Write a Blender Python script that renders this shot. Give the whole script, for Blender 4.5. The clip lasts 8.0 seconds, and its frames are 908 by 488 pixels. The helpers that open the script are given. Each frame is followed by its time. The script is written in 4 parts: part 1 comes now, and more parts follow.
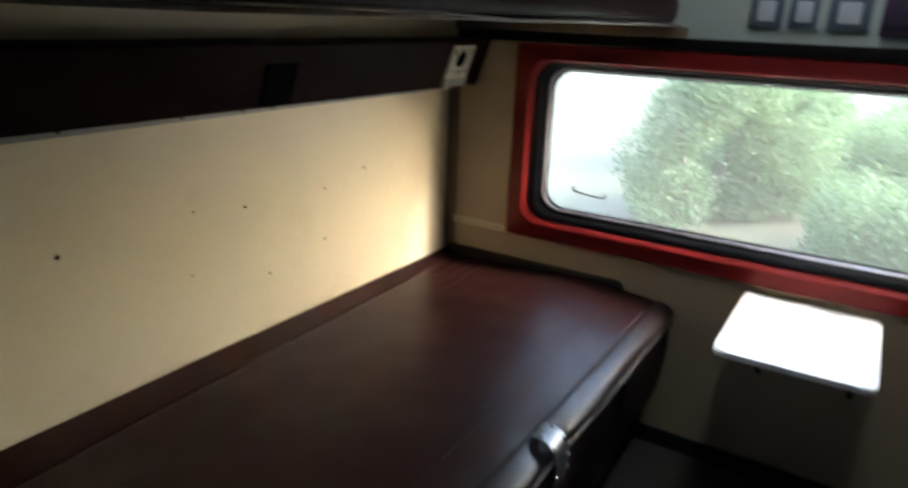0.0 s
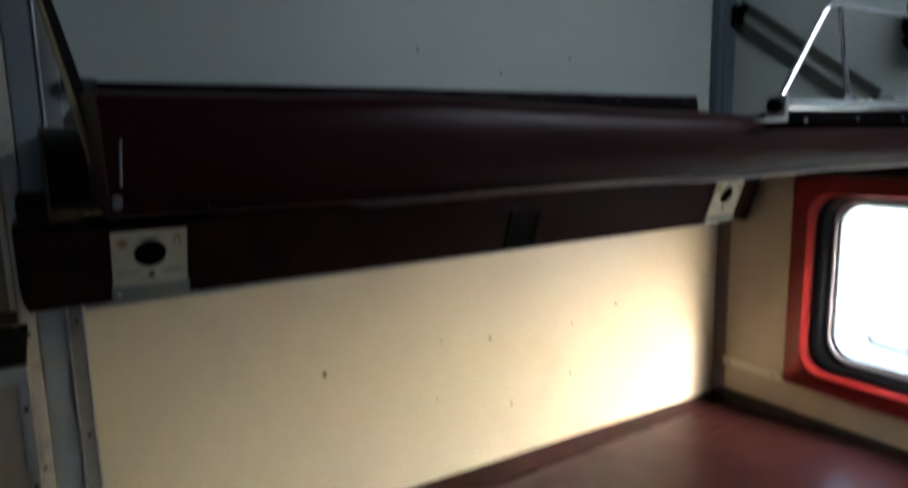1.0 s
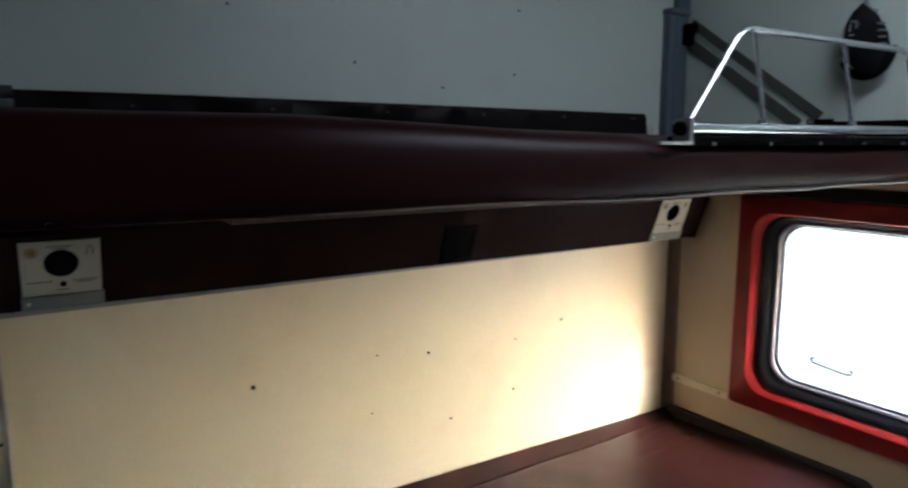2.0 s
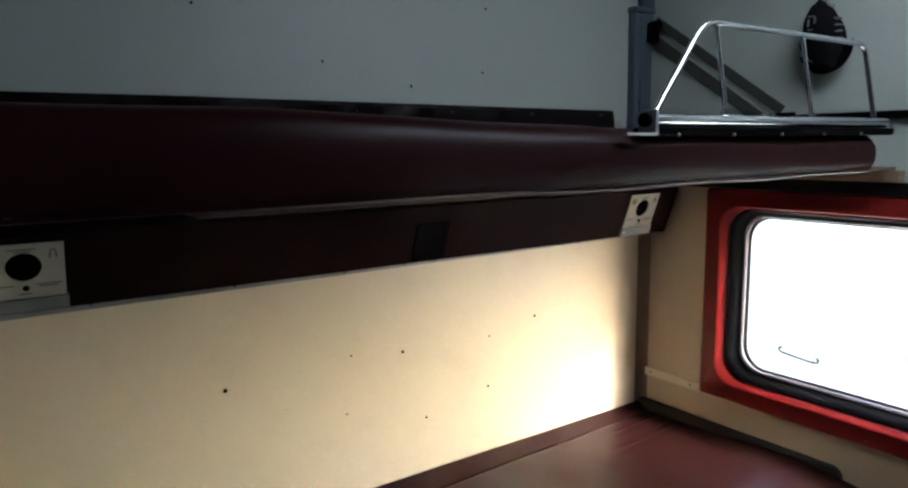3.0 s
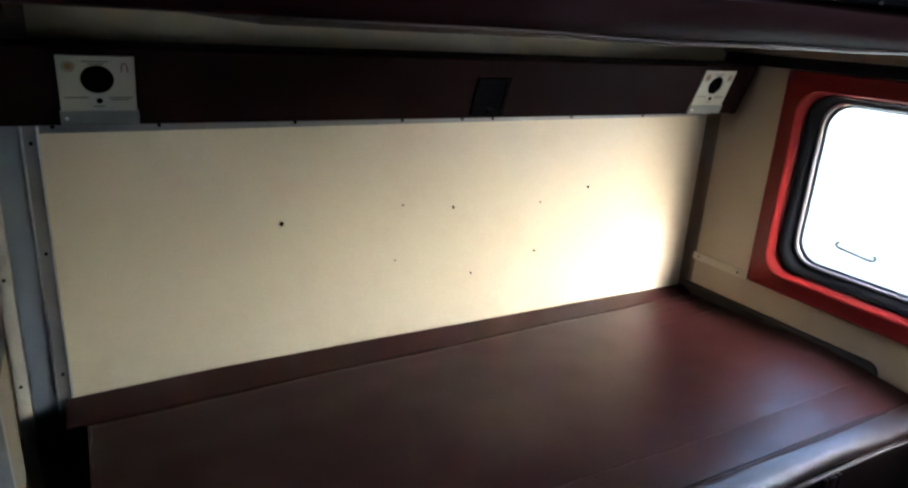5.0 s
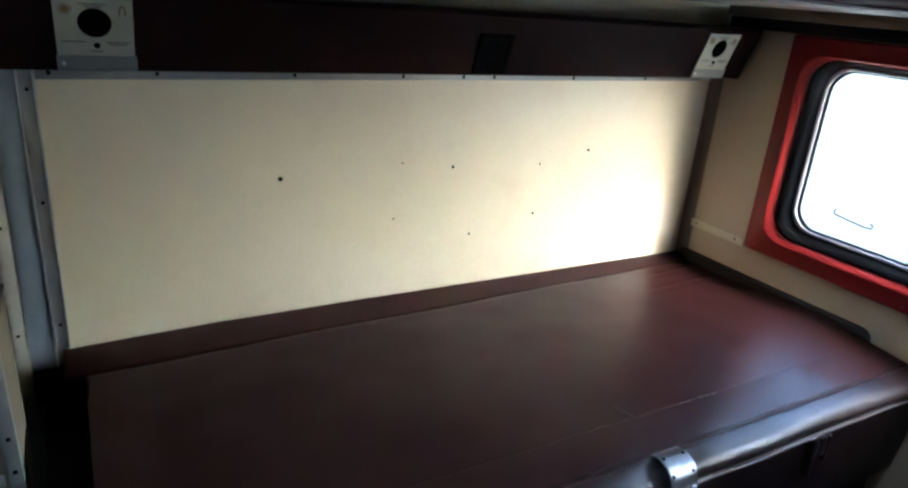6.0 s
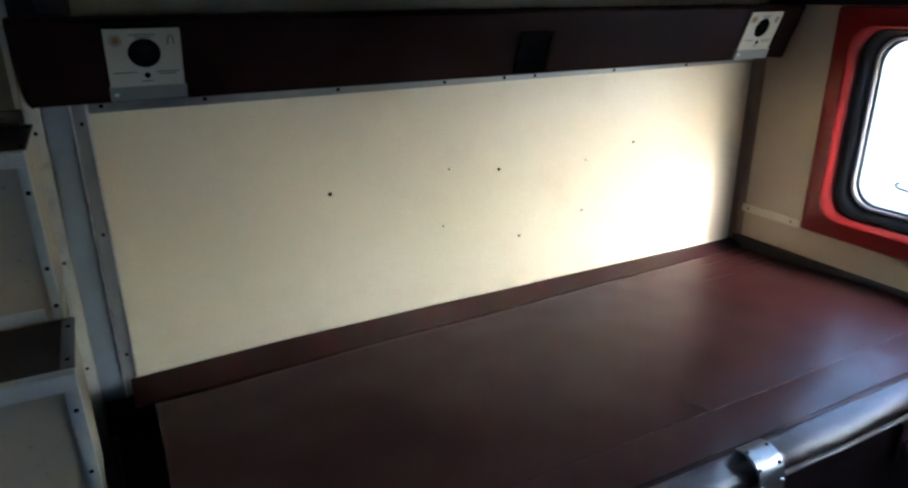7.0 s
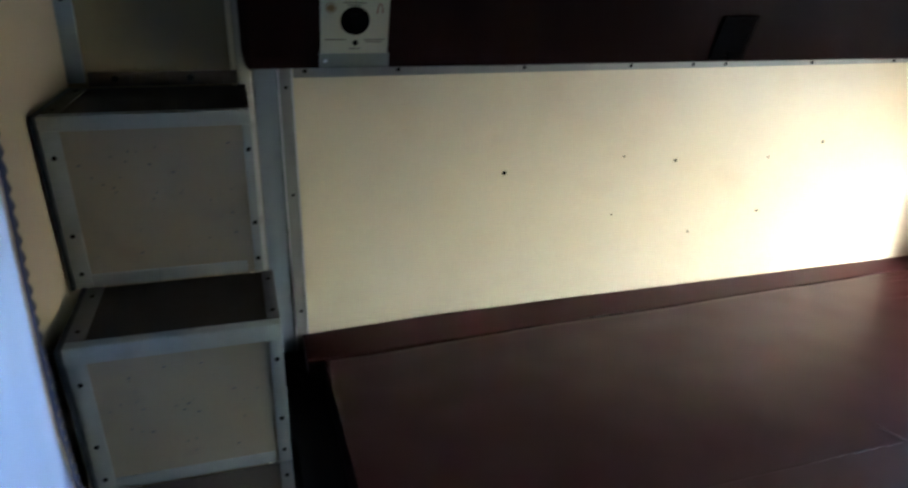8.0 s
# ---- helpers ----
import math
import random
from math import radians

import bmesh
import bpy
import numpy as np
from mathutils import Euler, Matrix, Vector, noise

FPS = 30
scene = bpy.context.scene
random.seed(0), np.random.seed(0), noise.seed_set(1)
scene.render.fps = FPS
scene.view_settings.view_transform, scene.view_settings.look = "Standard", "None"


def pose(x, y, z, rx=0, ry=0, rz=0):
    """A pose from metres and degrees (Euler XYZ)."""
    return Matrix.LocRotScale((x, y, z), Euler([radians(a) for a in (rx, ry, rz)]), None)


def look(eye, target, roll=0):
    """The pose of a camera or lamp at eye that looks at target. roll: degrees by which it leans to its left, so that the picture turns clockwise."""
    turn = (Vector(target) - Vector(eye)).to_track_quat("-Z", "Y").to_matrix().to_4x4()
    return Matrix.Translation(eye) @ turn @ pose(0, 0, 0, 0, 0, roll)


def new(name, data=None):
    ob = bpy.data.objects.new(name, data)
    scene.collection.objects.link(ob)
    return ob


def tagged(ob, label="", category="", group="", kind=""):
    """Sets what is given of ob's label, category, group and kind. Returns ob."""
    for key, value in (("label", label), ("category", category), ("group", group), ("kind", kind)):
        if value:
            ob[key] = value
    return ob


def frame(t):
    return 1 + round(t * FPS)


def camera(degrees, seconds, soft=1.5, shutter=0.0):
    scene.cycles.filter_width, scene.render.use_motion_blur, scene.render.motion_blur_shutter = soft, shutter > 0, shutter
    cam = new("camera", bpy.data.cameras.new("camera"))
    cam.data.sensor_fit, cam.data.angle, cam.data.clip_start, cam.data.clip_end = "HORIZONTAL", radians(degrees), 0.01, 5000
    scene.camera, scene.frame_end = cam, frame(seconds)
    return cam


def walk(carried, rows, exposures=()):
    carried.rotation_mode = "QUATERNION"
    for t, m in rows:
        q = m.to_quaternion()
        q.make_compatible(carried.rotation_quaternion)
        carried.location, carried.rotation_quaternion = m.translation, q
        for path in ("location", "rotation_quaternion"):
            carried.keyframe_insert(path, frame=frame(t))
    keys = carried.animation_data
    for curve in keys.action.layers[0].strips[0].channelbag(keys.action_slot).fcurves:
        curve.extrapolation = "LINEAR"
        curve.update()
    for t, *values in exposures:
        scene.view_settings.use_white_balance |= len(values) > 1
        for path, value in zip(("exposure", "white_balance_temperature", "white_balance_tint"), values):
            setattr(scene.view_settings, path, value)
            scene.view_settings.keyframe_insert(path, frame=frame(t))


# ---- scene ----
cam = camera(67.5, 8.0, soft=2.3, shutter=0.5)
PATH = [
    (0, (-2.038, -1.301, 1.332), (-0.43, -0.295, 0.697), 2.2),
    (0.3, (-1.997, -1.31, 1.342), (-0.535, -0.057, 0.802), 3.1),
    (0.5, (-1.981, -1.363, 1.366), (-0.746, 0.139, 0.899), 1.6),
    (0.7, (-1.964, -1.419, 1.38), (-0.946, 0.244, 0.934), -0.5),
    (0.8, (-1.953, -1.423, 1.387), (-0.93, 0.241, 0.961), -0.2),
    (0.9, (-1.938, -1.428, 1.396), (-0.893, 0.236, 1.023), -0.7),
    (1, (-1.923, -1.434, 1.405), (-0.894, 0.25, 1.082), -1.2),
    (1.1, (-1.905, -1.44, 1.407), (-0.862, 0.253, 1.2), -0.4),
    (1.2, (-1.885, -1.457, 1.419), (-0.784, 0.198, 1.209), -0.1),
    (1.3, (-1.87, -1.466, 1.423), (-0.774, 0.18, 1.128), 0.7),
    (1.5, (-1.848, -1.473, 1.419), (-0.788, 0.176, 1.024), 1.9),
    (1.7, (-1.829, -1.478, 1.417), (-0.835, 0.218, 1.055), 0.4),
    (1.8, (-1.821, -1.482, 1.417), (-0.815, 0.218, 1.098), 0.9),
    (2, (-1.804, -1.498, 1.417), (-0.752, 0.176, 1.118), 0),
    (2.2, (-1.791, -1.504, 1.414), (-0.699, 0.145, 1.113), -0.1),
    (3.3, (-1.805, -1.503, 1.401), (-0.686, 0.13, 1.115), -0.9),
    (3.5, (-1.789, -1.53, 1.406), (-0.776, 0.149, 1.008), -1.4),
    (3.7, (-1.795, -1.522, 1.407), (-0.803, 0.161, 0.981), -1.5),
    (3.8, (-1.795, -1.516, 1.405), (-0.822, 0.172, 0.955), -1.1),
    (4, (-1.8, -1.507, 1.4), (-0.824, 0.153, 0.86), -0.1),
    (4.2, (-1.798, -1.516, 1.383), (-0.827, 0.135, 0.807), 0.8),
    (4.5, (-1.801, -1.528, 1.352), (-0.832, 0.11, 0.737), 2.6),
    (4.7, (-1.804, -1.53, 1.352), (-0.858, 0.121, 0.735), 3),
    (5.8, (-1.811, -1.525, 1.316), (-0.858, 0.091, 0.622), 4.9),
    (6, (-1.818, -1.531, 1.312), (-0.87, 0.083, 0.607), 4.7),
    (6.2, (-1.821, -1.532, 1.305), (-0.858, 0.061, 0.575), 4.4),
    (6.5, (-1.835, -1.525, 1.297), (-0.873, 0.075, 0.582), 3),
    (6.8, (-1.848, -1.508, 1.298), (-0.961, 0.147, 0.614), 0.5),
    (7, (-1.858, -1.491, 1.3), (-0.987, 0.171, 0.609), -0.4),
    (7.2, (-1.88, -1.467, 1.297), (-1.06, 0.233, 0.64), -1.1),
    (7.5, (-1.914, -1.442, 1.296), (-1.189, 0.291, 0.61), -1),
    (7.7, (-1.942, -1.433, 1.288), (-1.294, 0.326, 0.596), 0.5),
    (8, (-1.979, -1.423, 1.283), (-1.409, 0.349, 0.552), 1.3),
]
walk(cam, [(t, look(eye, goal, roll)) for t, eye, goal, roll in PATH], exposures=[(0.0, 2.59, 6150, 20), (0.5, 2.85, 6150, 23), (1.0, 3.42, 5810, 25), (2.2, 3.47, 5810, 25), (3.5, 3.4, 5880, 27), (4.0, 3.44, 5830, 28), (6.0, 3.47, 5030, 19), (7.0, 3.5, 5030, 20), (7.5, 3.62, 5260, 22), (8.0, 3.66, 5260, 18)])

# ---- light ----
SUN_EL, SUN_AZ = radians(34), radians(155.7)
world = bpy.data.worlds.new("sky")
scene.world = world
world.use_nodes = True
wn = world.node_tree.nodes
sky = wn.new("ShaderNodeTexSky")
sky.sky_type = 'NISHITA'
sky.sun_disc = False
sky.sun_elevation, sky.sun_rotation = SUN_EL, SUN_AZ
sky.air_density, sky.dust_density, sky.ozone_density = 1.6, 4.0, 1.0
world.node_tree.links.new(sky.outputs[0], wn["Background"].inputs[0])
wn["Background"].inputs[1].default_value = 0.32

sun_data = bpy.data.lights.new("sun", 'SUN')
sun_data.energy, sun_data.angle, sun_data.color = 0.52, radians(7), (1.0, 0.97, 0.93)
sun = new("sun", sun_data)
to_sun = Vector((math.sin(SUN_AZ) * math.cos(SUN_EL), math.cos(SUN_AZ) * math.cos(SUN_EL), math.sin(SUN_EL)))
sun.matrix_world = look(to_sun * 30, (0, 0, 0))


# fill lamp added behind the camera, in an unseen corridor window
lamp = bpy.data.lights.new("corridor_fill_lamp", 'AREA')
lamp.shape, lamp.size, lamp.size_y, lamp.energy, lamp.color = 'RECTANGLE', 1.4, 0.8, 0.005, (0.97, 0.98, 0.97)
corridor_fill = new("corridor_fill_lamp", lamp)
corridor_fill.matrix_world = look((-3.41, -1.2, 1.35), (0.0, -1.2, 1.35))


# ---- materials ----
def material(name, color, rough=0.5, metal=0.0, vary=0.15, scale=8.0, grain=60.0, bump=0.1, stain=0.0,
             stain_color=(0.05, 0.04, 0.03), coat=0.0, stretch=(1, 1, 1), spec=0.5):
    """A painted, moulded or woven surface: two scales of variation, relief and optional stains."""
    m = bpy.data.materials.new(name)
    m.use_nodes = True
    nt = m.node_tree
    n, l = nt.nodes, nt.links
    b = n["Principled BSDF"]
    co = n.new("ShaderNodeTexCoord")
    mp = n.new("ShaderNodeMapping")
    mp.inputs["Scale"].default_value = stretch
    l.new(co.outputs["Object"], mp.inputs[0])
    big, fine = n.new("ShaderNodeTexNoise"), n.new("ShaderNodeTexNoise")
    for t, s, d in ((big, scale, 4), (fine, grain, 3)):
        t.inputs["Scale"].default_value, t.inputs["Detail"].default_value = s, d
        l.new(mp.outputs[0], t.inputs["Vector"])
    mix = n.new("ShaderNodeMix")
    mix.data_type = 'RGBA'
    mix.inputs[6].default_value = (*[c * (1 - vary) for c in color], 1)
    mix.inputs[7].default_value = (*[min(1, c * (1 + vary)) for c in color], 1)
    add = n.new("ShaderNodeMath")
    add.operation = 'MULTIPLY_ADD'
    add.inputs[1].default_value, add.inputs[2].default_value = 0.35, 0.0
    l.new(fine.outputs[0], add.inputs[0])
    add2 = n.new("ShaderNodeMath")
    add2.operation = 'MULTIPLY_ADD'
    add2.inputs[1].default_value = 0.65
    l.new(big.outputs[0], add2.inputs[0])
    l.new(add.outputs[0], add2.inputs[2])
    l.new(add2.outputs[0], mix.inputs[0])
    out = mix.outputs[2]
    if stain:
        ramp = n.new("ShaderNodeValToRGB")
        ramp.color_ramp.elements[0].position, ramp.color_ramp.elements[1].position = 0.55, 0.75
        t = n.new("ShaderNodeTexNoise")
        t.inputs["Scale"].default_value, t.inputs["Detail"].default_value = scale * 2.3, 6
        l.new(mp.outputs[0], t.inputs["Vector"])
        l.new(t.outputs[0], ramp.inputs[0])
        k = n.new("ShaderNodeMath")
        k.operation = 'MULTIPLY'
        k.inputs[1].default_value = stain
        l.new(ramp.outputs[0], k.inputs[0])
        m2 = n.new("ShaderNodeMix")
        m2.data_type = 'RGBA'
        m2.inputs[7].default_value = (*stain_color, 1)
        l.new(k.outputs[0], m2.inputs[0])
        l.new(out, m2.inputs[6])
        out = m2.outputs[2]
    l.new(out, b.inputs["Base Color"])
    rr = n.new("ShaderNodeMapRange")
    rr.inputs[3].default_value, rr.inputs[4].default_value = rough * 0.85, min(1, rough * 1.15)
    l.new(big.outputs[0], rr.inputs[0])
    l.new(rr.outputs[0], b.inputs["Roughness"])
    b.inputs["Metallic"].default_value = metal
    b.inputs["Specular IOR Level"].default_value = spec
    b.inputs["Coat Weight"].default_value = coat
    if bump:
        bp = n.new("ShaderNodeBump")
        bp.inputs["Strength"].default_value, bp.inputs["Distance"].default_value = bump, 0.002
        l.new(fine.outputs[0], bp.inputs["Height"])
        l.new(bp.outputs[0], b.inputs["Normal"])
    return m


M_CREAM = material("cream_laminate", (0.525, 0.462, 0.305), 0.42, vary=0.07, scale=2.5, grain=90, bump=0.04, stain=0.22, stain_color=(0.36, 0.2736, 0.144))
M_BROWN = material("dark_brown_laminate", (0.0648, 0.0446, 0.036), 0.5, vary=0.1, scale=4, grain=90, bump=0.05)
M_TAN = material("tan_laminate", (0.36, 0.2772, 0.1728), 0.45, vary=0.06, scale=3, grain=90, bump=0.04, stain=0.12, stain_color=(0.252, 0.18, 0.1008))
M_GREY = material("grey_laminate", (0.375, 0.424, 0.378), 0.5, vary=0.05, scale=2, grain=70, bump=0.04, stain=0.06)
# riser cream with the shade of the step corner put into its colour
M_STEP = material("shaded_step_laminate", (0.165, 0.135, 0.082), 0.6, vary=0.1, scale=6, grain=80, bump=0.06, stain=0.3, stain_color=(0.0864, 0.072, 0.0504))
M_TREAD = material("tread_rubber", (0.036, 0.0288, 0.0209), 0.8, vary=0.25, scale=12, grain=150, bump=0.4, spec=0.1)
M_TREADEDGE = material("dirty_edging", (0.0792, 0.072, 0.0612), 0.6, vary=0.25, scale=20, grain=120, bump=0.15, stain=0.4)
M_ALU = material("brushed_aluminium", (0.2088, 0.216, 0.198), 0.45, metal=0.4, vary=0.12, scale=5, grain=120, bump=0.06, stain=0.15, stain_color=(0.22, 0.23, 0.24), stretch=(1, 1, 0.2))
M_POST = material("blue_grey_paint", (0.172, 0.2052, 0.220), 0.36, vary=0.10, scale=5, grain=70, bump=0.05, stain=0.12, stain_color=(0.0864, 0.1008, 0.1152))
M_WORN = material("worn_cream_metal", (0.36, 0.3384, 0.2736), 0.5, vary=0.2, scale=14, grain=90, bump=0.15, stain=0.55, stain_color=(0.144, 0.1368, 0.1224))
M_CHROME = material("chrome", (0.62, 0.64, 0.67), 0.16, metal=1.0, vary=0.06, scale=20, grain=150, bump=0.03)
M_STEEL = material("worn_steel", (0.45, 0.46, 0.47), 0.35, metal=1.0, vary=0.25, scale=40, grain=200, bump=0.12, stain=0.3, stain_color=(0.0864, 0.0792, 0.072))
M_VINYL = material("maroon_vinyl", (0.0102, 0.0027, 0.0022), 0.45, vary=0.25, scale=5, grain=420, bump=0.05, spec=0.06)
vb = M_VINYL.node_tree.nodes["Principled BSDF"]
vb.inputs["Coat Weight"].default_value, vb.inputs["Coat Roughness"].default_value = 0.22, 0.30
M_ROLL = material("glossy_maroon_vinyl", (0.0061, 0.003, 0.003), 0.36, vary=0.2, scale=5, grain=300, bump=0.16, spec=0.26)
M_STRAP = material("dark_steel", (0.14, 0.15, 0.16), 0.34, metal=1.0, vary=0.45, scale=50, grain=200, bump=0.15, stain=0.35, stain_color=(0.036, 0.036, 0.036))
M_LINE = material("dull_edge_metal", (0.0504, 0.0475, 0.0432), 0.6, vary=0.3, scale=30, grain=200, bump=0.1, stain=0.4)
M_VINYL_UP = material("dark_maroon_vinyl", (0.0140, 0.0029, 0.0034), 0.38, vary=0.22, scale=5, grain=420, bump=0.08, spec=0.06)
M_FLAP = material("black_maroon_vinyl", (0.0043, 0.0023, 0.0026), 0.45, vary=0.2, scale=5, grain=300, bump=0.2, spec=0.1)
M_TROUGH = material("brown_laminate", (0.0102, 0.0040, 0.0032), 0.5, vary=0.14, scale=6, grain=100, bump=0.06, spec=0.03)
M_DULL = material("dull_metal", (0.0432, 0.0432, 0.0468), 0.5, metal=0.6, vary=0.2, scale=30, grain=120, bump=0.1)
M_EDGE = material("lit_edge_trim", (0.0612, 0.0432, 0.036), 0.5, vary=0.2, scale=14, grain=120, bump=0.1)
M_THREAD = material("grey_thread", (0.0259, 0.0194, 0.0173), 0.8, vary=0.2, scale=60, grain=400, bump=0.3)
M_BLACK = material("black_plastic", (0.0025, 0.0024, 0.0026), 0.9, vary=0.3, scale=30, grain=200, bump=0.1, spec=0.01)
M_RUBBER = material("black_rubber", (0.005, 0.0072, 0.0094), 0.5, vary=0.25, scale=20, grain=200, bump=0.08, spec=0.25)
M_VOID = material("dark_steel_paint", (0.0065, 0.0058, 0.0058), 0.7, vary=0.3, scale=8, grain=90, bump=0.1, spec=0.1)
M_RED = material("red_frame_paint", (0.1512, 0.0105, 0.0090), 0.36, vary=0.10, scale=9, grain=120, bump=0.05, spec=0.16, stain=0.12, stain_color=(0.1584, 0.0144, 0.0144))
M_BOARD = material("aged_board", (0.11, 0.080, 0.056), 0.5, vary=0.1, scale=5, grain=90, bump=0.05)
M_CHANNEL = material("channel_paint", (0.0612, 0.085, 0.1044), 0.4, vary=0.12, scale=6, grain=80, bump=0.06, stain=0.15, stain_color=(0.036, 0.0432, 0.0504))
M_BEAD = material("window_bead", (0.45, 0.46, 0.48), 0.4, metal=1.0, vary=0.1, scale=40, grain=200, bump=0.15)
M_MARK = material("pale_stitching", (0.1152, 0.1224, 0.1296), 0.7, vary=0.2, scale=60, grain=300, bump=0.2)
# tan laminate darkened for the shaded wall; also colours the stay bar's lit edge
M_OLIVE = material("olive_shade_and_lit_edge", (0.18, 0.1476, 0.0756), 0.5, vary=0.08, scale=3, grain=90, bump=0.05, stain=0.2, stain_color=(0.144, 0.108, 0.0504))
M_STEPEDGE = material("dull_edging", (0.180, 0.187, 0.162), 0.5, metal=0.2, vary=0.22, scale=9, grain=110, bump=0.12, stain=0.35, stain_color=(0.072, 0.072, 0.0612))
# brown that stands for shade in the corner and under the upper berth
M_COVE = material("shade_brown", (0.18, 0.1296, 0.0828), 0.6, vary=0.15, scale=10, grain=120, bump=0.08, spec=0.2)
M_BUMPER = material("brown_rubber", (0.0259, 0.0209, 0.0151), 0.65, vary=0.15, scale=12, grain=150, bump=0.15, spec=0.12)
M_PLATE = material("ivory_plate", (0.2736, 0.27, 0.1944), 0.45, vary=0.05, scale=15, grain=120, bump=0.04, stain=0.1, stain_color=(0.252, 0.2232, 0.144))
M_LIP = material("grey_lip", (0.12, 0.13, 0.11), 0.5, vary=0.1, scale=20, grain=120, bump=0.08)
M_INK = material("print_ink", (0.072, 0.0648, 0.0504), 0.6, vary=0.1, bump=0.0)
M_YELLOW = material("yellow_print", (0.150, 0.088, 0.022), 0.6, vary=0.1, bump=0.0)
M_MAROONINK = material("red_print", (0.12, 0.035, 0.02), 0.6, vary=0.1, bump=0.0)
M_WHITE = material("white_laminate", (0.80, 0.80, 0.77), 0.35, vary=0.03, scale=4, grain=80, bump=0.03)
M_FLOOR = material("floor_vinyl", (0.045, 0.04, 0.035), 0.5, vary=0.25, scale=6, grain=120, bump=0.15, stain=0.3)
M_CURTAIN = material("blue_curtain_cloth", (0.42, 0.48, 0.59), 0.85, vary=0.12, scale=8, grain=500, bump=0.35)
M_FRINGE = material("dark_blue_fringe", (0.0252, 0.0324, 0.072), 0.9, vary=0.2, scale=40, grain=400, bump=0.4)
M_CLOTH = material("black_cloth", (0.0043, 0.0043, 0.005), 0.9, vary=0.3, scale=40, grain=500, bump=0.5, spec=0.1)
M_WEB = material("olive_webbing", (0.050, 0.053, 0.042), 0.85, vary=0.15, scale=15, grain=400, bump=0.4)
M_SWITCH = material("blue_grey_switch", (0.072, 0.1008, 0.1296), 0.4, vary=0.1, scale=20, grain=100, bump=0.03)
M_ROCKER = material("pale_rocker", (0.4464, 0.4752, 0.504), 0.35, vary=0.05, scale=20, grain=100, bump=0.03)
M_PURPLE = material("dark_purple_plastic", (0.036, 0.0216, 0.0432), 0.4, vary=0.1, scale=20, grain=100, bump=0.05)
M_GRASS = material("dry_grass", (0.08, 0.09, 0.06), 0.9, vary=0.45, scale=0.6, grain=9, bump=0.5)
M_LEAF = material("leaves", (0.13, 0.20, 0.12), 0.6, vary=0.3, scale=1.2, grain=12, bump=0.0)
M_BARK = material("bark", (0.10, 0.10, 0.08), 0.9, vary=0.3, scale=6, grain=30, bump=0.6)

nt = M_CURTAIN.node_tree
tl, ms = nt.nodes.new("ShaderNodeBsdfTranslucent"), nt.nodes.new("ShaderNodeMixShader")
tl.inputs[0].default_value, ms.inputs[0].default_value = (0.60, 0.68, 0.82, 1), 0.5
nt.links.new(nt.nodes["Principled BSDF"].outputs[0], ms.inputs[1])
nt.links.new(tl.outputs[0], ms.inputs[2])
nt.links.new(ms.outputs[0], nt.nodes["Material Output"].inputs[0])

nt = M_LEAF.node_tree
tl, ms = nt.nodes.new("ShaderNodeBsdfTranslucent"), nt.nodes.new("ShaderNodeMixShader")
tl.inputs[0].default_value, ms.inputs[0].default_value = (0.12, 0.22, 0.09, 1), 0.4
nt.links.new(nt.nodes["Principled BSDF"].outputs[0], ms.inputs[1])
nt.links.new(tl.outputs[0], ms.inputs[2])
nt.links.new(ms.outputs[0], nt.nodes["Material Output"].inputs[0])

M_LAMP = bpy.data.materials.new("lamp_diffuser")
M_LAMP.use_nodes = True
lb = M_LAMP.node_tree.nodes["Principled BSDF"]
lb.inputs["Emission Color"].default_value, lb.inputs["Emission Strength"].default_value = (0.84, 0.95, 0.93, 1), 2.7

M_GLASS = bpy.data.materials.new("window_glass")
M_GLASS.use_nodes = True
g = M_GLASS.node_tree.nodes["Principled BSDF"]
g.inputs["Transmission Weight"].default_value, g.inputs["Roughness"].default_value = 1.0, 0.0
g.inputs["IOR"].default_value, g.inputs["Base Color"].default_value = 1.08, (0.94, 0.98, 0.97, 1)
# a thin, uneven film of dust on the pane
nt = M_GLASS.node_tree
dust, ms = nt.nodes.new("ShaderNodeBsdfTranslucent"), nt.nodes.new("ShaderNodeMixShader")
dn, dr = nt.nodes.new("ShaderNodeTexNoise"), nt.nodes.new("ShaderNodeMapRange")
dn.inputs["Scale"].default_value, dn.inputs["Detail"].default_value = 6.0, 6.0
dr.inputs[3].default_value, dr.inputs[4].default_value = 0.003, 0.013
dust.inputs[0].default_value = (0.75, 0.77, 0.75, 1)
nt.links.new(dn.outputs[0], dr.inputs[0])
nt.links.new(dr.outputs[0], ms.inputs[0])
nt.links.new(g.outputs[0], ms.inputs[1])
nt.links.new(dust.outputs[0], ms.inputs[2])
nt.links.new(ms.outputs[0], nt.nodes["Material Output"].inputs[0])


# ---- shapes ----
def box(bm, x0, x1, y0, y1, z0, z1, bevel=0.0, seg=2):
    res = bmesh.ops.create_cube(bm, size=1.0, matrix=Matrix.Translation(((x0 + x1) / 2, (y0 + y1) / 2, (z0 + z1) / 2))
                                @ Matrix.Diagonal((abs(x1 - x0), abs(y1 - y0), abs(z1 - z0), 1)))
    if bevel:
        edges = list({e for v in res["verts"] for e in v.link_edges})
        bmesh.ops.bevel(bm, geom=edges, offset=bevel, segments=seg, profile=0.5, affect='EDGES')
    return bm


